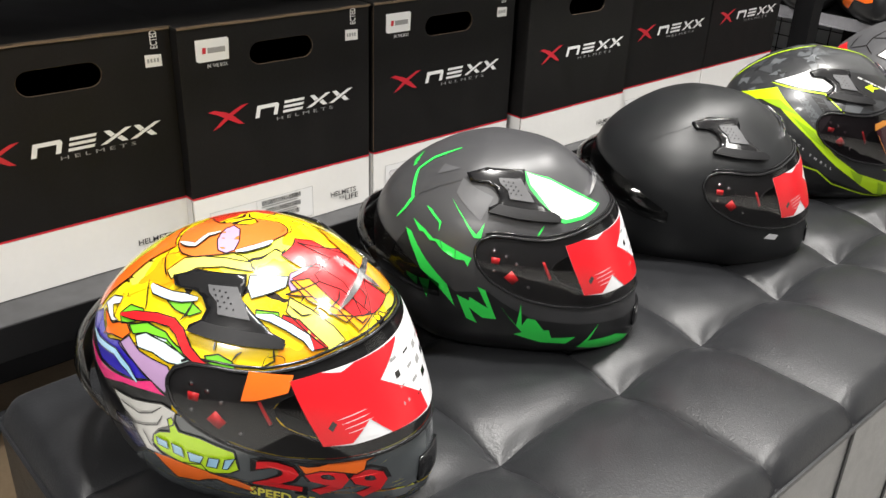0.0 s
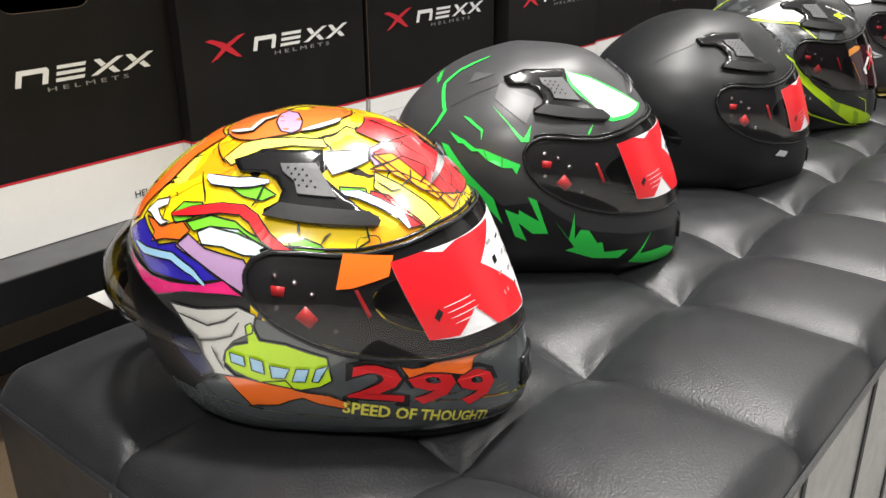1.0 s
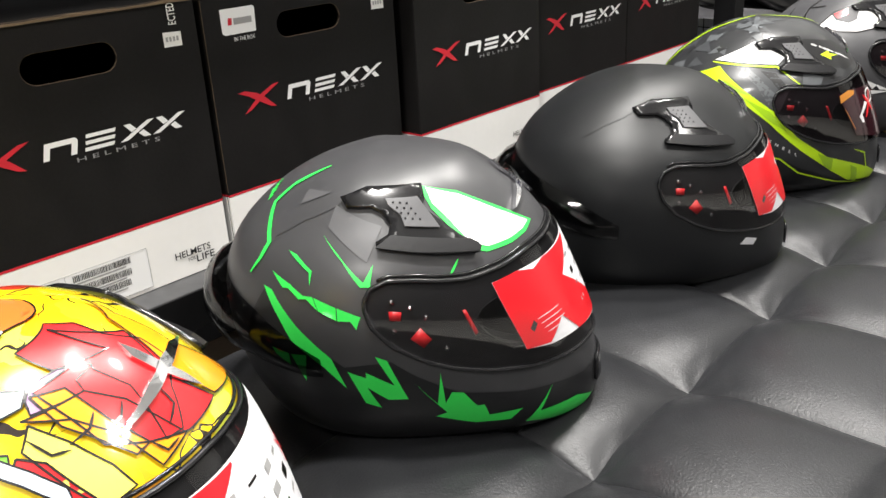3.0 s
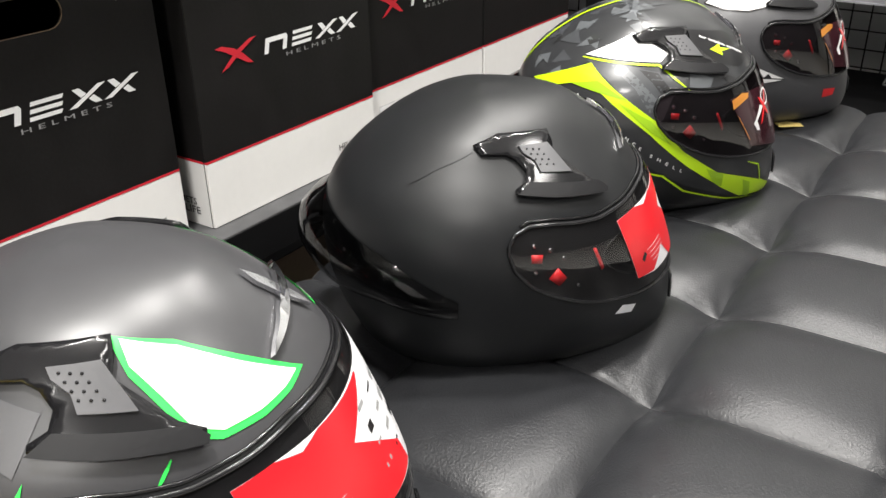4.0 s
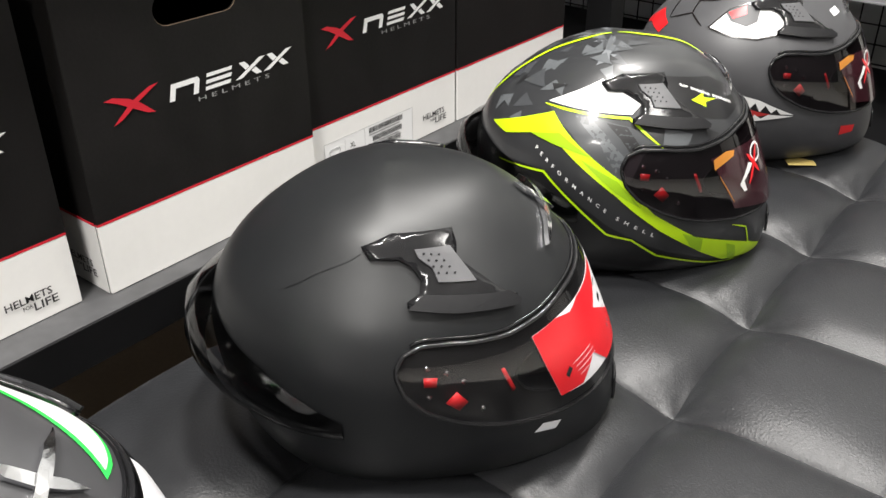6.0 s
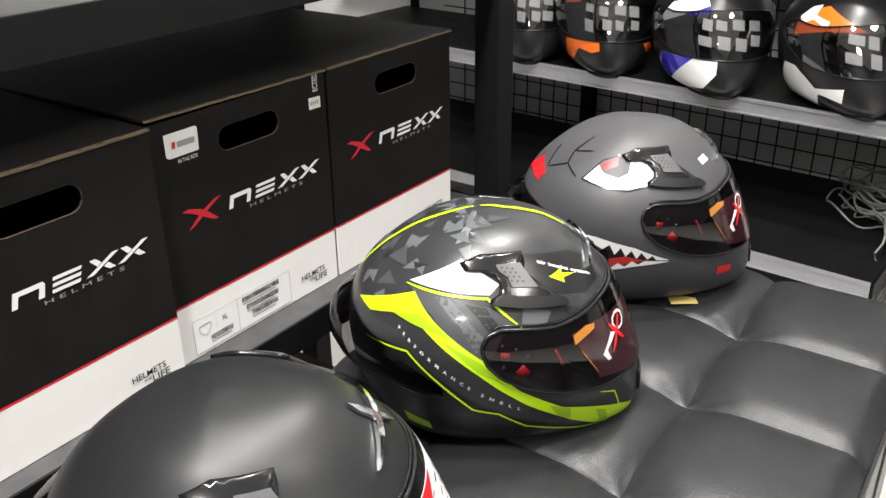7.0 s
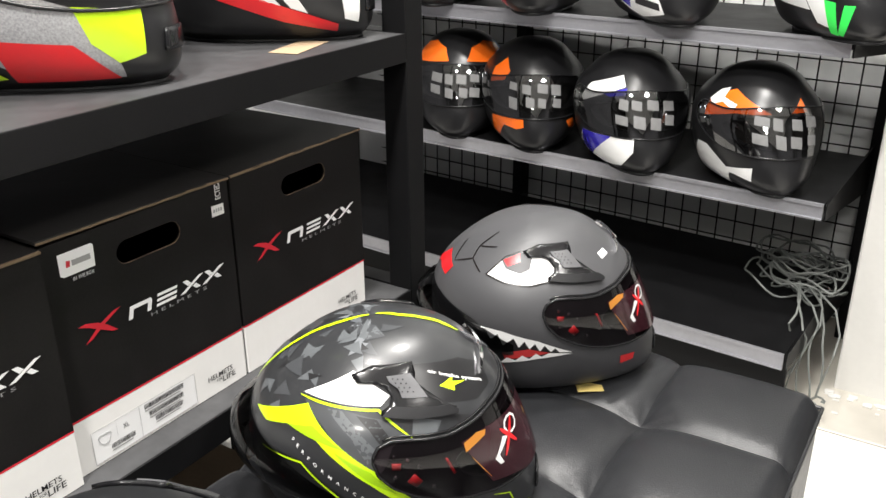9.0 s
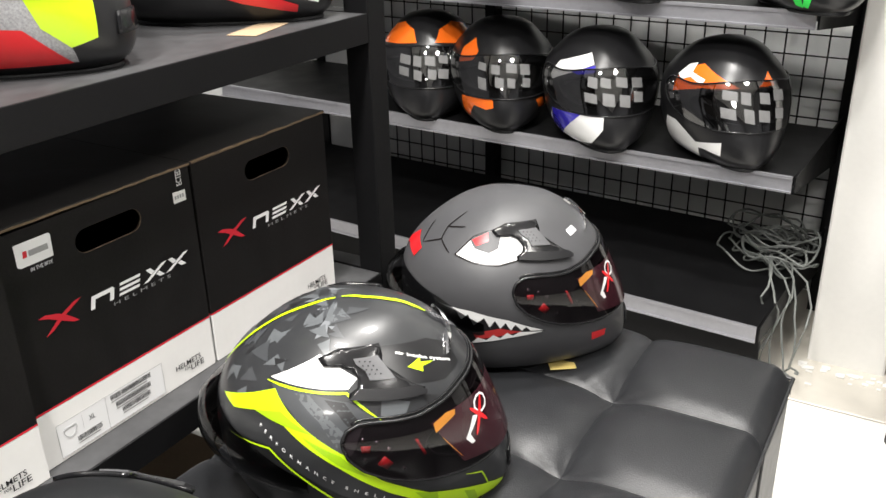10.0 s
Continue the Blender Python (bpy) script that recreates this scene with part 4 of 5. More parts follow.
decal(h, "gill_print", [191, 55.5, 178, 63, 158, 59, 161, 54.5, 180, 56, 188, 54], P_RED, 0.0008)
for line in ([161, 61, 145, 65.5, 149, 71, 147, 80], [145, 65.5, 132, 61.5], [149, 71, 131, 73.5], [161, 61, 172, 70]):
    part("crack_print", stripe(line, 0.0022), P_INK, h)
decal(h, "white_sticker", [43, 68, 34, 69, 33, 66, 42, 65], P_STICK, 0.0009)
decal(h, "red_sticker", [49, 23.5, 39, 22.5, 40, 19.5, 49, 19.5], P_RED, 0.0009)
dark_sticker(h)

# ---- cartons ----


def outline_plate(outer, holes, x0, x1):
    """A flat plate in the y, z plane with holes through it, from x0 to x1."""
    bm = bmesh.new()
    edges = []
    for loop in [outer] + holes:
        vs = [bm.verts.new((x0, y, z)) for y, z in loop]
        edges += [bm.edges.new((vs[k], vs[(k + 1) % len(vs)])) for k in range(len(vs))]
    bmesh.ops.triangle_fill(bm, use_beauty=True, use_dissolve=False, edges=edges)
    r = bmesh.ops.extrude_face_region(bm, geom=list(bm.faces))
    bmesh.ops.translate(bm, vec=(x1 - x0, 0, 0), verts=[e for e in r["geom"] if isinstance(e, bmesh.types.BMVert)])
    bmesh.ops.recalc_face_normals(bm, faces=bm.faces)
    return bm


def flat(poly, x=0.0006):
    bm = bmesh.new()
    bm.faces.new([bm.verts.new((x, y, z)) for y, z in poly])
    bm.normal_update()
    bmesh.ops.triangulate(bm, faces=bm.faces)
    bm.normal_update()
    bmesh.ops.reverse_faces(bm, faces=[f for f in bm.faces if f.normal.x < 0])
    return bm


def bars(items, x=0.0006):
    bm = bmesh.new()
    for y0, y1, z0, z1 in items:
        bm.faces.new([bm.verts.new((x, y, z)) for y, z in ((y0, z0), (y1, z0), (y1, z1), (y0, z1))])
    return bm


def slot(cy, cz, w, h, n=8):
    r = h / 2
    out = []
    for c, a0 in ((cy + w / 2 - r, -90), (cy - w / 2 + r, 90)):
        out += [(c + r * math.cos(radians(a0 + 180 * k / n)), cz + r * math.sin(radians(a0 + 180 * k / n))) for k in range(n + 1)]
    return out


CROSS = ([(0.031, 0.1845), (0.040, 0.1862), (0.056, 0.1795), (0.067, 0.170), (0.0805, 0.1535), (0.0725, 0.1555), (0.056, 0.168), (0.044, 0.1775)],
         [(0.036, 0.1520), (0.046, 0.1565), (0.066, 0.1735), (0.0875, 0.1885), (0.0775, 0.1872), (0.058, 0.1755), (0.046, 0.1630)])


def carton(y0, y1, turn, seed, paper, ship, gap=0.0, fx=-0.44):
    w = y1 - y0
    c = thing("helmet_carton", pose(fx, y0, 0.521, 0, 0, turn), "black and white printed helmet carton on the rack shelf", "carton", "cartons on the rack")
    h, d = 0.2865, 0.36
    rnd = random.Random(seed)
    # hollow body: two sides, back, floor
    for side in (0.001, w - 0.005):
        part("side_panel", boxed(-d, -0.004, side, side + 0.004, 0.0, h - 0.003), M_CARD, c)
    part("back_panel", boxed(-d, -d + 0.004, 0.0052, w - 0.0052, 0.0, h - 0.003), M_CARD, c)
    part("bottom_panel", boxed(-d + 0.0042, -0.004, 0.0052, w - 0.0052, 0.0, 0.004), M_CARD, c)
    hole = slot(0.141, 0.2445, 0.094, 0.029)
    part("front_panel", outline_plate([(0.001, 0.073), (w - 0.001, 0.073), (w - 0.001, h - 0.002), (0.001, h - 0.002)], [hole], -0.0038, 0.0), M_CARD, c, "black printed front")
    part("hole_edge", tube([(-0.001, y, z) for y, z in hole], 0.0005, 5, True), M_RAW, c, "raw cardboard cut edge")
    part("white_band", boxed(-0.0038, 0.0, 0.001, w - 0.001, 0.0, 0.0705, 0.0006, 1), M_WHITECARD, c, "white lower band")
    part("red_line", boxed(-0.0036, 0.0002, 0.001, w - 0.001, 0.0707, 0.0728), M_RED, c)
    # the print runs on round the near side
    part("side_band", boxed(-d, -0.0042, 0.0002, 0.0009, 0.0, 0.0705), M_WHITECARD, c, "white lower band")
    part("side_line", boxed(-d, -0.0042, 0.0003, 0.0009, 0.0707, 0.0728), M_RED, c)
    for body, a, b, z0, z1 in (("HELMETS", -0.066, -0.022, 0.0225, 0.0300), ("FOR", -0.051, -0.042, 0.0165, 0.0205), ("LIFE", -0.041, -0.018, 0.0125, 0.0205)):
        part("slogan", word_side(body, a, b, z0, z1), M_BLACKPRINT, c)
    lid = boxed(-d, 0.002, -0.001, w + 0.001, h - 0.002, h + 0.0016, 0.0008, 1)
    for v in lid.verts:
        if v.co.x > -0.01:
            v.co.z += gap * (1 - v.co.y / w) + rnd.uniform(-0.0006, 0.0006)
    part("lid", lid, M_CARDTOP, c)
    bm = bmesh.new()
    k = 24
    prev = None
    for i in range(k + 1):
        yy = w * i / k
        zz = h - 0.0012 + gap * (1 - i / k) * 0.9
        a = rnd.uniform(-0.0005, 0.0009)
        row = [bm.verts.new((0.0027, yy, zz - 0.0004 + a * 0.5)), bm.verts.new((0.0029, yy, zz + 0.0016 + a)), bm.verts.new((0.0005, yy, zz + 0.0030 + a * 0.3))]
        if prev:
            for q in range(2):
                bm.faces.new((prev[q], row[q], row[q + 1], prev[q + 1]))
        prev = row
    part("lid_edge", bm, M_RAW, c, "worn raw cardboard edge")
    part("corner_wear", tube([(-0.0012, 0.0016, z) for z in (0.076, 0.15, 0.22, h - 0.004)], 0.0009, 5), M_RAW if seed % 2 else M_CARDTOP, c)
    # marks
    for k in (0, 1):
        part("cross_mark", flat([(y, 0.170 + 0.74 * (z - 0.170)) for y, z in CROSS[k]], 0.0005 + 0.0002 * k), M_RED, c, "red cross mark")
    def ital(y, z):
        return (y + (z - 0.162) * 0.25, z)
    b = 0.0965
    marks = [[(b, 0.1615), (b, 0.1775), (b + 0.030, 0.1775), (b + 0.033, 0.1745), (b + 0.033, 0.1615), (b + 0.027, 0.1615), (b + 0.027, 0.1725), (b + 0.006, 0.1725), (b + 0.006, 0.1615)]]
    for k in range(3):
        marks.append([(b + 0.041, 0.1615 + k * 0.0062), (b + 0.071, 0.1615 + k * 0.0062), (b + 0.072, 0.1650 + k * 0.0062), (b + 0.041, 0.1650 + k * 0.0062)])
    for s0 in (b + 0.078, b + 0.114):
        marks.append([(s0, 0.1615), (s0 + 0.008, 0.1615), (s0 + 0.036, 0.1775), (s0 + 0.028, 0.1775)])
        marks.append([(s0 + 0.002, 0.1775), (s0 + 0.009, 0.1775), (s0 + 0.0165, 0.1715), (s0 + 0.0115, 0.1690)])
        marks.append([(s0 + 0.0265, 0.1615), (s0 + 0.034, 0.1615), (s0 + 0.0245, 0.1690), (s0 + 0.0195, 0.1665)])
    for k, poly in enumerate(marks):
        part("white_mark", flat([ital(*q) for q in poly], 0.0005 + 0.0001 * (k % 3)), M_WHITE, c)
    part("small_lettering", word_flat("H E L M E T S", 0.128, 0.217, 0.1535, 0.1578, bold=0.0), M_GREYPRINT, c)
    part("slogan", word_flat("HELMETS", w - 0.070, w - 0.026, 0.0225, 0.0300), M_BLACKPRINT, c)
    part("slogan", word_flat("FOR", w - 0.055, w - 0.046, 0.0165, 0.0205), M_BLACKPRINT, c)
    part("slogan", word_flat("LIFE", w - 0.045, w - 0.022, 0.0125, 0.0205), M_BLACKPRINT, c)
    if paper:
        lab = part("corner_label", flat([(0.022, 0.2705), (0.022, 0.2460), (0.026, 0.2435), (0.0655, 0.2435), (0.0665, 0.2680), (0.064, 0.2705)], 0.0005), M_WHITE, c, "white corner label")
        part("label_mark", bars([(0.0375, 0.0610, 0.2535, 0.2600)], 0.0009), M_GREYPRINT, c)
        part("label_mark", flat([(0.0300, 0.2535), (0.0350, 0.2535), (0.0358, 0.2605), (0.0310, 0.2610)], 0.0009), M_RED, c)
        part("small_lettering", word_flat("IN THE BOX", 0.036, 0.063, 0.2362, 0.2405, bold=0.0), M_WHITE, c)
    if paper or seed % 2:
        part("side_lettering", word_flat("ECTED", 0.2475, 0.2565, 0.2640, 0.2850, up=True), M_WHITECARD, c)
        part("side_label", flat([(0.2395, 0.2430), (0.2600, 0.2425), (0.2600, 0.2565), (0.2395, 0.2575)], 0.0005), M_WHITECARD, c, "small white label")
        part("label_mark", bars([(0.2420 + k * 0.004, 0.2445 + k * 0.004, 0.2480, 0.2525) for k in range(4)], 0.0009), M_GREYPRINT, c)
    if ship:
        part("shipping_label", bars([(0.022, 0.179, 0.0045, 0.0480)], 0.0006), M_WHITE, c, "white shipping label with barcodes")
        part("label_frame", bars([(0.022, 0.179, 0.0477, 0.0482), (0.022, 0.179, 0.0042, 0.0047), (0.0217, 0.0222, 0.0042, 0.0482), (0.0900, 0.0905, 0.0047, 0.0477), (0.1788, 0.1793, 0.0042, 0.0482), (0.056, 0.0563, 0.026, 0.044)], 0.0009), M_GREYPRINT, c)
        part("small_lettering", word_flat("XL", 0.065, 0.0735, 0.0310, 0.0375), M_BLACKPRINT, c)
        part("helmet_sketch", tube([(0.0009, 0.030 + 0.009 * (1 + math.cos(a * 0.6)), 0.034 + 0.007 * math.sin(a * 0.6) + 0.002 * math.cos(a * 1.2)) for a in range(10)], 0.0003, 4, True), M_GREYPRINT, c)
        for z0, ya, yb in ((0.0385, 0.098, 0.160), (0.0265, 0.104, 0.158), (0.0155, 0.112, 0.156), (0.0135, 0.046, 0.080)):
            items, y = [], ya
            while y < yb:
                t = rnd.uniform(0.0004, 0.0013)
                items.append((y, y + t, z0, z0 + 0.0068))
                y += t + rnd.uniform(0.0004, 0.0009)
            part("barcode", bars(items, 0.0009), M_BLACKPRINT, c)
            part("print_bar", bars([(ya, ya + (yb - ya) * 0.9, z0 - 0.0030, z0 - 0.0015)], 0.0009), M_GREYPRINT, c)
    return c


for k, (y0, y1, turn, paper, ship, gap, fx) in enumerate([(-0.045, 0.230, 0.0, False, False, 0, -0.452), (0.237, 0.511, 0.0, False, False, 0.002, -0.457), (0.510, 0.790, 0, True, True, 0, -0.440), (0.797, 1.076, 0, True, True, 0, -0.440),
                                                          (1.098, 1.369, 0.0, False, False, 0.002, -0.428), (1.372, 1.643, 0, True, True, 0.005, -0.440), (1.646, 1.917, 0, False, False, 0, -0.440)]):
    carton(y0, y1, turn, k, paper, ship, gap, fx)

# brown cartons under the shelf
for k, (y0, y1) in enumerate(((0.02, 0.52), (0.60, 1.02), (1.10, 1.72))):
    c = thing("brown_carton", pose(-0.50 - 0.03 * (k % 2), y0, 0.0), "brown cardboard carton on the floor under the rack", "carton", "brown cartons under the rack")
    part("body", boxed(-0.33, 0, 0, y1 - y0, 0, 0.30, 0.003), M_BROWN, c)
    part("tape", boxed(-0.20, -0.14, 0.0, y1 - y0, 0.3002, 0.3008), M_CARDTOP, c)
    for a in (0.10, 0.26):
        part("stencil", word_flat("SZ", a, a + 0.09, 0.14, 0.21, 0.001, 0.03), M_BLACKPRINT, c, "dark stencilled letters")

# ---- wire display rack ----
FAR = pose(0.107, 2.80, 0, 0, 0, -4.1)
RK = thing("display_rack", FAR, "black steel display rack with wire mesh back", "rack")
SHELVES = ((0.215, -0.134), (0.516, 0.0), (0.860, 0.0))
for z, fy in SHELVES:
    sh = part("shelf", boxed(-1.75, 0.0, fy + 0.003, 0.43, z - 0.022, z - 0.002, 0.001), M_STEEL, RK)
    part("price_strip", boxed(-1.75, 0.0, fy - 0.002, fy + 0.002, z - 0.036, z + 0.001), M_LIP, sh, "grey metal price strip")
    part("strip_lip", boxed(-1.75, 0.0, fy - 0.006, fy - 0.0021, z - 0.036, z - 0.032), M_LIP, sh)
    part("strip_lip", boxed(-1.75, 0.0, fy - 0.005, fy - 0.0021, z - 0.006, z + 0.001), M_LIP, sh)
    br = bmesh.new()
    vs = [br.verts.new((0.003, y, zz)) for y, zz in ((fy, z - 0.036), (fy, z), (0.43, z + 0.03), (0.43, z - 0.09))]
    f = br.faces.new(vs)
    r = bmesh.ops.extrude_face_region(br, geom=[f])
    bmesh.ops.translate(br, vec=(0.004, 0, 0), verts=[e for e in r["geom"] if isinstance(e, bmesh.types.BMVert)])
    bmesh.ops.recalc_face_normals(br, faces=br.faces)
    part("bracket", br, M_STEEL, sh)
part("plinth", boxed(-1.75, 0.0, -0.09, -0.08, 0.0, 0.176, 0.001), M_STEEL, RK)
for px in (-1.72, -1.02, 0.012):
    part("post", boxed(px - 0.018, px + 0.018, 0.432, 0.468, 0, 1.9, 0.002), M_STEEL, RK)
wire_v, wire_h = None, None
for k in range(39):
    x = -1.72 + 0.052 * k
    if x > 0.0:
        break
    if wire_v is None:
        wire_v = part("wire", tube([(0, 0, 0.02), (0, 0, 1.85)], 0.0022, 6), M_STEEL, RK)
        wire_v.location = (x, 0.452, 0)
    else:
        o = new("wire", wire_v.data)
        o.parent, o.location = RK, (x, 0.452, 0)
for k in range(35):
    z = 0.06 + 0.052 * k
    if wire_h is None:
        wire_h = part("wire", tube([(-1.72, 0, 0), (0.0, 0, 0)], 0.0022, 6), M_STEEL, RK)
        wire_h.location = (0, 0.4485, z)
    else:
        o = new("wire", wire_h.data)
        o.parent, o.location = RK, (0, 0.4485, z)

# helmets on the wire rack
M_SILVER = pane_mat("mirror_visor", (0.25, 0.25, 0.25), ior=2.6, rough=0.04)
G2 = "helmets on the display rack"


def on_rack(x, y, z, yaw):
    return FAR @ pose(x, y, z, 0, 0, yaw)


WRAP_TOP = [70, 55, 40, 57, 12, 59, 22, 70, 50, 76, 80, 70]
for spec in [
    (-0.200, 0.120, 0.516, -48, "white and orange helmet with mirrored visor on the display rack", P_BLACK, [([76.5, 45.2, 76.5, 53.5, 67.5, 61.8, 54, 65.5, 15, 52, 46.5, 50.5], P_ORANGE), ([-3, 52.8, -18, 61.8, -21, 52.8], P_ORANGE), ([76.5, 55.8, 70.5, 63.2, 61.5, 65.5, 61.5, 58.8, 46.5, 55.8, 48, 52, 61.5, 55.8, 70.5, 52.8], P_WHITE), ([85.5, 28.8, 73.5, 28.8, 64.5, 24.2, 57, 19, 33, 22, 36, 13.8, 51, 16, 55.5, 16, 63, 1, 70.5, 5.5, 90, 9.2, 96, 16.8], P_WHITE)]),
    (-0.500, 0.100, 0.516, -52, "black helmet with white and blue prints on the display rack", P_BLACK, [([72, 47.5, 64.5, 58, 28.5, 67, 22.5, 58.8, 42, 52.8, 67.5, 45.2], P_WHITE), ([46.5, 52.8, 21, 58, 21, 53.5, 37.5, 51.2], P_BLUE), ([72, 27.2, 43.5, 28, 13.5, 28, 15, 20.5, 30, 10.8, 52.5, 7.8, 76.5, 10, 81, 19], P_WHITE), ([72, 27.2, 43.5, 28, 34.5, 28.8, 72, 10, 79.5, 17.5], P_BLUE)]),
    (-0.790, 0.120, 0.516, -56, "black helmet with orange prints on the display rack", P_BLACK, [([57, 48.2, 58.5, 58.8, 46.5, 67.8, 33, 58, 37.5, 51.2], P_ORANGE), ([55.5, 27.2, 33, 28, 15, 28.8, 15, 22.8, 24, 21.2, 39, 22.8, 52.5, 13.8, 63, 16], P_ORANGE), ([-36, 25.8, -46.5, 26.5, -57, 19, -45, 19.8], P_ORANGE)]),
    (-1.020, 0.120, 0.516, -60, "black helmet with orange brow on the display rack", P_BLACK, [(WRAP_TOP, P_ORANGE), (mirror(WRAP_TOP), P_ORANGE), ([84, 20, 66, 22, 70, 14, 80, 12], P_WHITE)]),
    (-0.060, 0.100, 0.860, -52, "black helmet with white and green chin prints", P_BLACK, [([84, 36, 60, 30, 56, 20, 84, 22], P_WHITE), ([60, 30, 40, 25, 44, 12, 52, 14], P_WHITE), ([44, 26, 36, 25, 38, 6, 44, 8], P_GREEN), ([30, 24, 22, 24, 34, 6, 38, 8], P_GREEN), ([80, 40, 66, 36, 66, 33, 80, 36], P_NEON)]),
    (-0.440, 0.100, 0.860, -52, "black helmet with white and blue chin prints", P_BLACK, [([84, 42, 66, 30, 30, 26, 24, 12, 50, 8, 84, 22], P_WHITE), ([84, 42, 66, 30, 52, 28, 60, 14, 84, 22], P_BLUE), ([52, 17, 28, 14, 28, 18, 50, 21], P_BLACK)]),
    (-0.760, 0.100, 0.860, -70, "black helmet with red and white chin prints", P_BLACK, [([84, 36, 60, 28, 50, 10, 74, 12], P_RED), ([48, 26, 36, 25, 36, 8, 48, 8], P_RED), ([62, 27, 56, 26, 54, 10, 60, 10], P_WHITE)]),
    (-1.050, 0.100, 0.860, -70, "black helmet with white rear prints", P_BLACK, [([84, 36, 60, 28, 50, 10, 74, 12], P_WHITE)]),
]:
    x, y, z, yaw, lab, base, prints = spec
    hh = helmet(on_rack(x, y, z, yaw), lab, base, M_SILVER, M_SMOKE, G2, fine=False)
    for k, (poly, pm) in enumerate(prints):
        decal(hh, "print", poly, pm, 0.0009 + 0.0003 * k)
    lr = random.Random(int(-x * 100) + int(z * 10))
    for q in range(8):
        u, v = 24 - 15 * (q % 4) + lr.uniform(-2, 2), 49 - 9 * (q // 4) + lr.uniform(-1, 1)
        a, b = lr.uniform(4, 6.5), lr.uniform(5, 7)
        decal(hh, "visor_label", [u + a, v + 1, u - a, v, u - a, v - b, u + a, v - b + 1], M_LABEL, 0.0048)

# helmets on the carton rack
M_DOTS = mat("grey_dot_print", (0.35, 0.35, 0.36), 0.4, grain=1.4, scale=420)
hh = helmet(pose(-0.60, 1.50, 0.942, 0, 0, 26), "black helmet with neon, red and dotted chin prints", P_BLACK, M_VISOR, M_SMOKE, "helmets on the carton rack")
for poly, pm in (([100, 60, 60, 57, 40, 58, 50, 70, 90, 72], P_SKY), ([92, 50, 60, 34, 40, 28, 34, 8, 70, 12, 100, 30], M_DOTS), ([110, 30, 90, 26, 74, 10, 84, 8, 112, 18], P_NEON), ([74, 22, 50, 20, 36, 8, 72, 8], P_RED), ([46, 30, 20, 28, 24, 16, 36, 14, 44, 20], P_NEON), ([70, 57, 30, 56, 28, 62, 66, 64], P_RED)):
    decal(hh, "print", poly, pm, 0.0010 + (0.0004 if pm in (P_NEON, P_RED) else 0))
hh = helmet(pose(-0.60, 1.87, 0.942, 0, 0, 24), "black helmet with red and white angular prints", P_BLACK, M_VISOR, M_SMOKE, "helmets on the carton rack")
for poly, pm in (([120, 30, 90, 24, 60, 14, 34, 8, 34, 12, 60, 20, 92, 30, 112, 36], P_RED), ([30, 24, 16, 24, 20, 12, 30, 14], P_WHITE), ([110, 44, 96, 44, 90, 38, 100, 38], P_WHITE), ([96, 33, 88, 31, 84, 26, 92, 28], P_WHITE), ([84, 30, 76, 28, 72, 23, 80, 25], P_WHITE), ([72, 27, 64, 25, 60, 20, 68, 22], P_WHITE), ([60, 24, 52, 22, 49, 17, 56, 19], P_WHITE), ([60, 40, 44, 36, 44, 30, 56, 32], P_WHITE)):
    decal(hh, "print", poly, pm, 0.0010)

# ---- tangled cable on the low shelf ----
rnd = random.Random(5)
cab = thing("cable_coil", FAR @ pose(-0.065, 0.22, 0.213), "tangled coil of thin grey cable on the low shelf", "cable")
for k in range(16):
    cx, cy, a, b, tilt = rnd.uniform(-0.05, 0.03), rnd.uniform(-0.04, 0.05), rnd.uniform(0.06, 0.13), rnd.uniform(0.045, 0.09), rnd.uniform(0, 3)
    zc, lift, ph = rnd.uniform(0.012, 0.075), rnd.uniform(0.005, 0.03), rnd.uniform(0, 6)
    pts = []
    for i in range(30):
        t = math.tau * i / 30
        x, y = a * math.cos(t) * (1 + 0.1 * math.sin(3 * t + ph)), b * math.sin(t)
        pts.append((cx + x * math.cos(tilt) - y * math.sin(tilt), max(-0.2, cy + (x * math.sin(tilt) + y * math.cos(tilt)) * 0.8), max(0.004, zc + lift * math.sin(t + ph) + 0.008 * math.sin(4 * t + ph))))
    part("loop", tube(pts, 0.0027, 6, True), M_CABLE, cab)
for k in range(6):
    x0 = 0.05 + 0.016 * k
    pts = [(x0 - 0.06 + 0.06 * min(1, i / 4) + 0.012 * math.sin(i * 0.9 + k * 2), -0.10 - 0.13 * min(1, i / 5) + 0.01 * math.sin(i + k), max(-0.200 + 0.01 * k, 0.06 - 0.004 * i * i * (0.4 + 0.1 * k) * (1 if i > 3 else 0.4))) for i in range(14)]
    part("strand", tube(pts, 0.0025, 6), M_CABLE, cab)

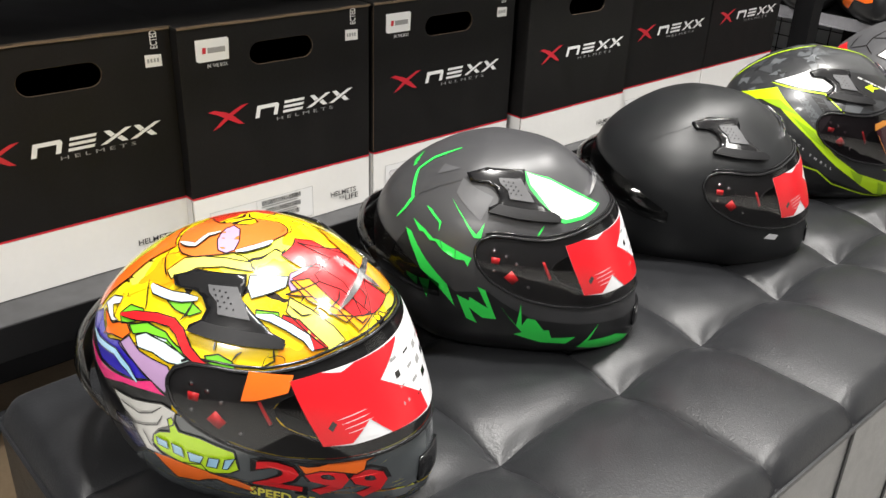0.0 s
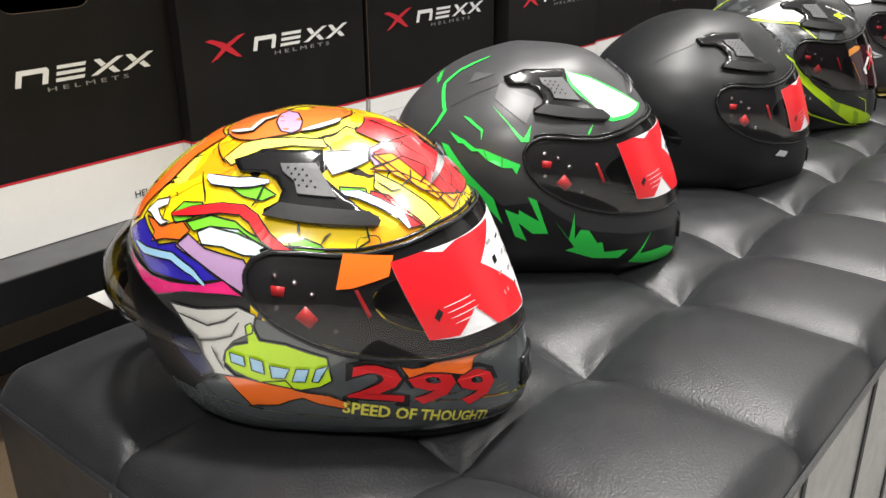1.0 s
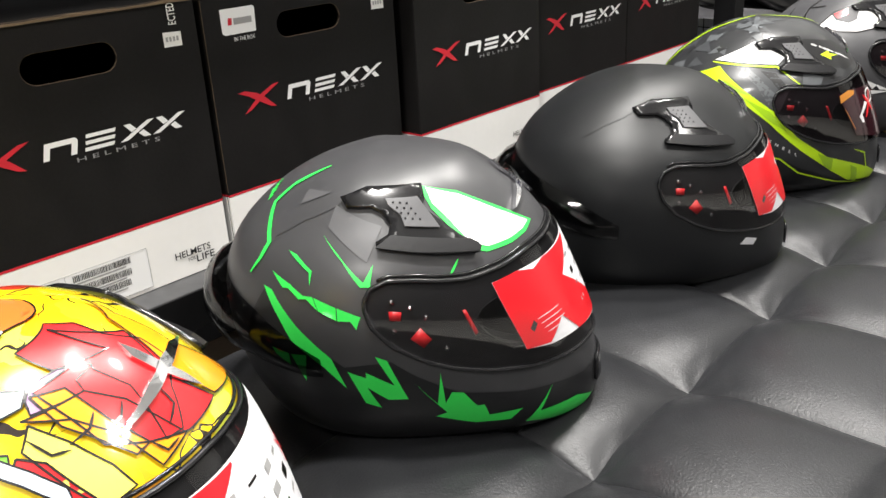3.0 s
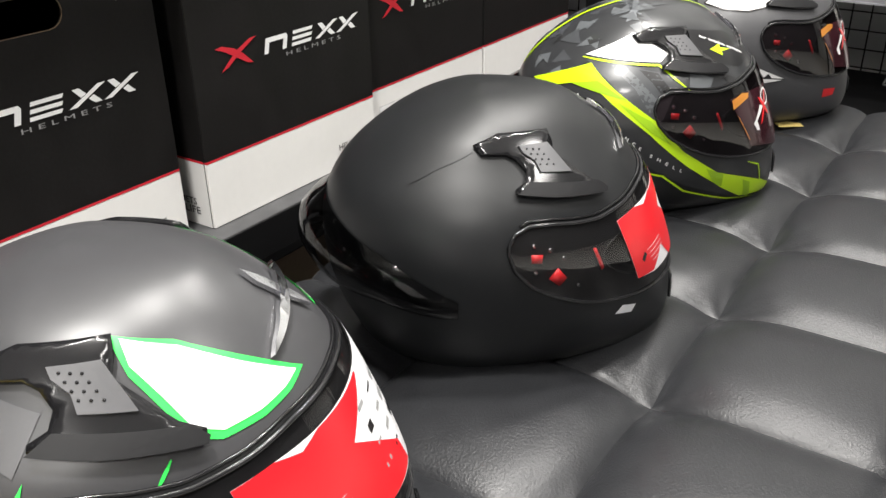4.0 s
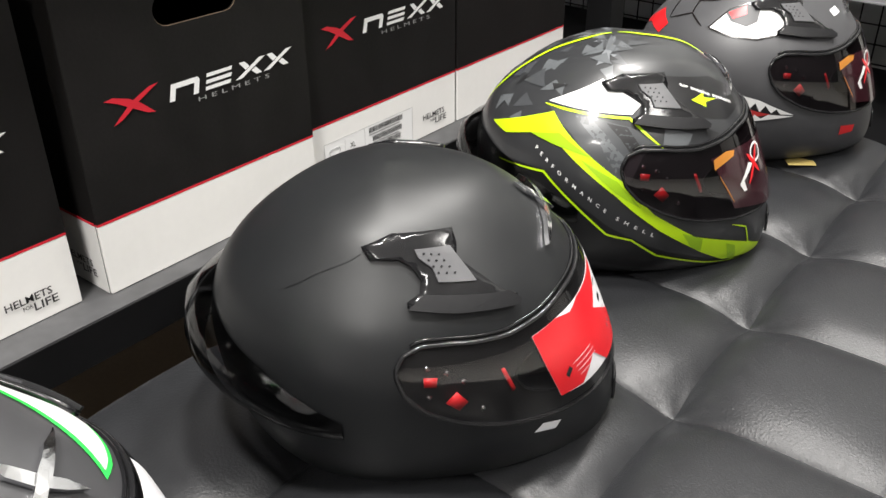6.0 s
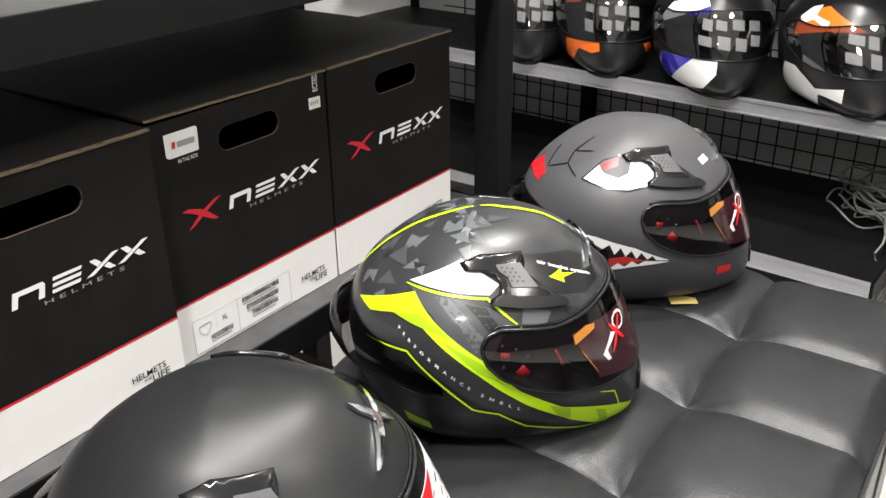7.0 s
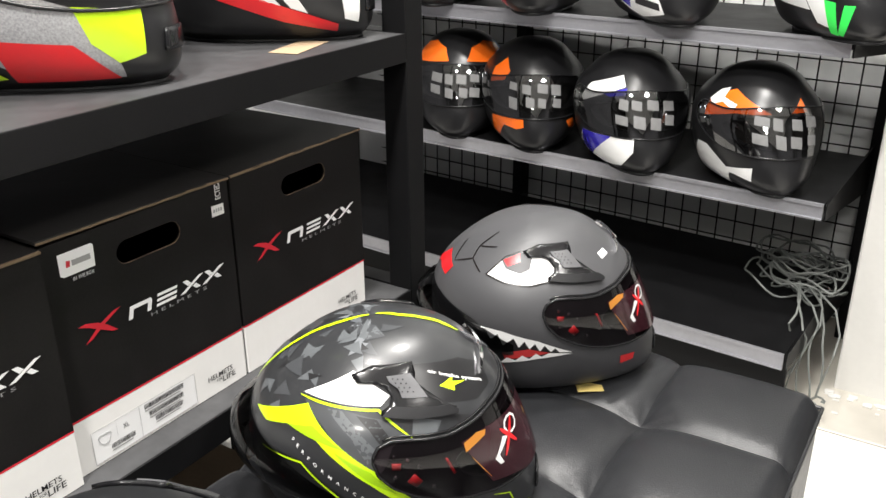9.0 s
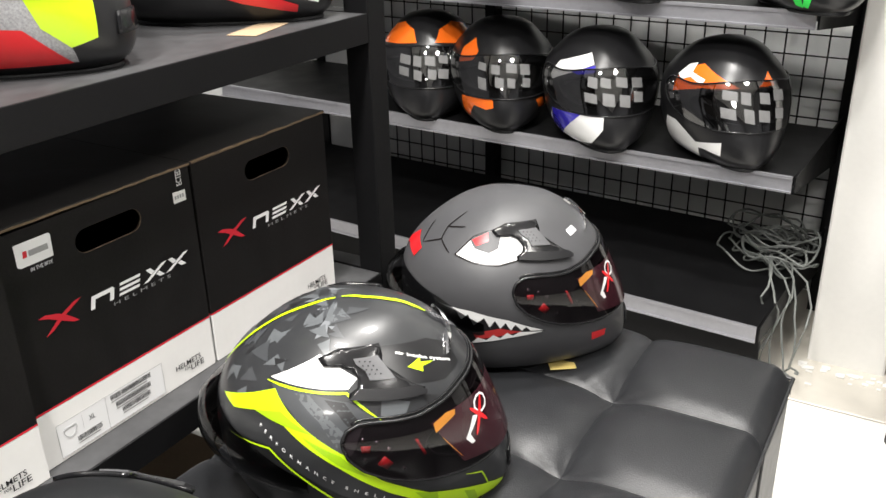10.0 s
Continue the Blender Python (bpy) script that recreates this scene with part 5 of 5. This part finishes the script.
# ---- by the pillar ----
bm = bmesh.new()
chips = random.Random(8)
for k in range(26):
    cx, cy, r = chips.uniform(0.17, 0.40), 2.935 - abs(chips.gauss(0, 0.035)), chips.uniform(0.003, 0.010)
    box(bm, cx - r * chips.uniform(0.7, 2.2), cx + r, cy - r * 0.7, cy + r * 0.7, 0.006, 0.006 + r * 0.5, r * 0.12, 1)
tagged(part("plaster_crumbs", bm, M_WALL), "white crumbs of plaster at the foot of the pillar", "crumbs", kind="stuff")
stand = thing("display_stand", pose(0.405, 2.70, 0.0, 0, 0, -4), "black steel display stand on round feet beside the pillar", "stand")
for lx, ly in ((0, 0), (0.6, 0), (0.6, 0.28), (0, 0.28)):
    leg = part("leg", boxed(lx - 0.018, lx + 0.018, ly - 0.018, ly + 0.018, 0.014, 1.3, 0.002), M_STEEL, stand)
    part("foot", tube([(lx, ly, 0.0), (lx, ly, 0.014)], 0.027, 16), M_RUBBER, leg)
part("bolt", tube([(0.0, -0.0182, 0.115), (0.0, -0.0215, 0.115)], 0.006, 10), M_CHROME, stand)
for z in (0.10, 0.48, 0.86):
    part("shelf", boxed(-0.016, 0.616, 0.019, 0.26, z - 0.02, z, 0.002), M_STEEL, stand)
part("back_panel", boxed(-0.07, 0.62, 0.30, 0.31, 0.02, 1.3, 0.001), M_STEEL, stand)

# paper tags that peep out under two helmets
for x, y, a in ((-0.136, 0.757, 40), (-0.072, 1.986, 35)):
    tag = thing("paper_tag", pose(x, y, 0.4395, 0, 0, a), "small yellow paper tag under a helmet", "tag", "paper tags on the bench")
    part("sheet", boxed(-0.02, 0.02, -0.014, 0.014, 0, 0.0012, 0.0004, 1), mat("yellow_paper", (0.62, 0.48, 0.16), 0.6, grain=0.1), tag)
tag = thing("paper_tag", pose(-0.45, 1.82, 0.9425, 0, 0, 15), "long paper tag under a rack helmet", "tag")
part("sheet", boxed(-0.03, 0.012, -0.05, 0.05, 0, 0.001, 0.0004, 1), M_BROWN, tag)

# unseen housings over the key lamps and the two added fills
for lx, ly, size, watts in LAMPS:
    s = size / 2 + 0.02
    lamp = thing("lamp_housing", pose(lx, ly, 2.765), "white housing of an unseen overhead lamp, key or added fill", "ceiling light", "ceiling lights")
    part("frame", boxed(-s, s, -s, s, 0.008, 0.036, 0.003), M_WHITECARD, lamp)
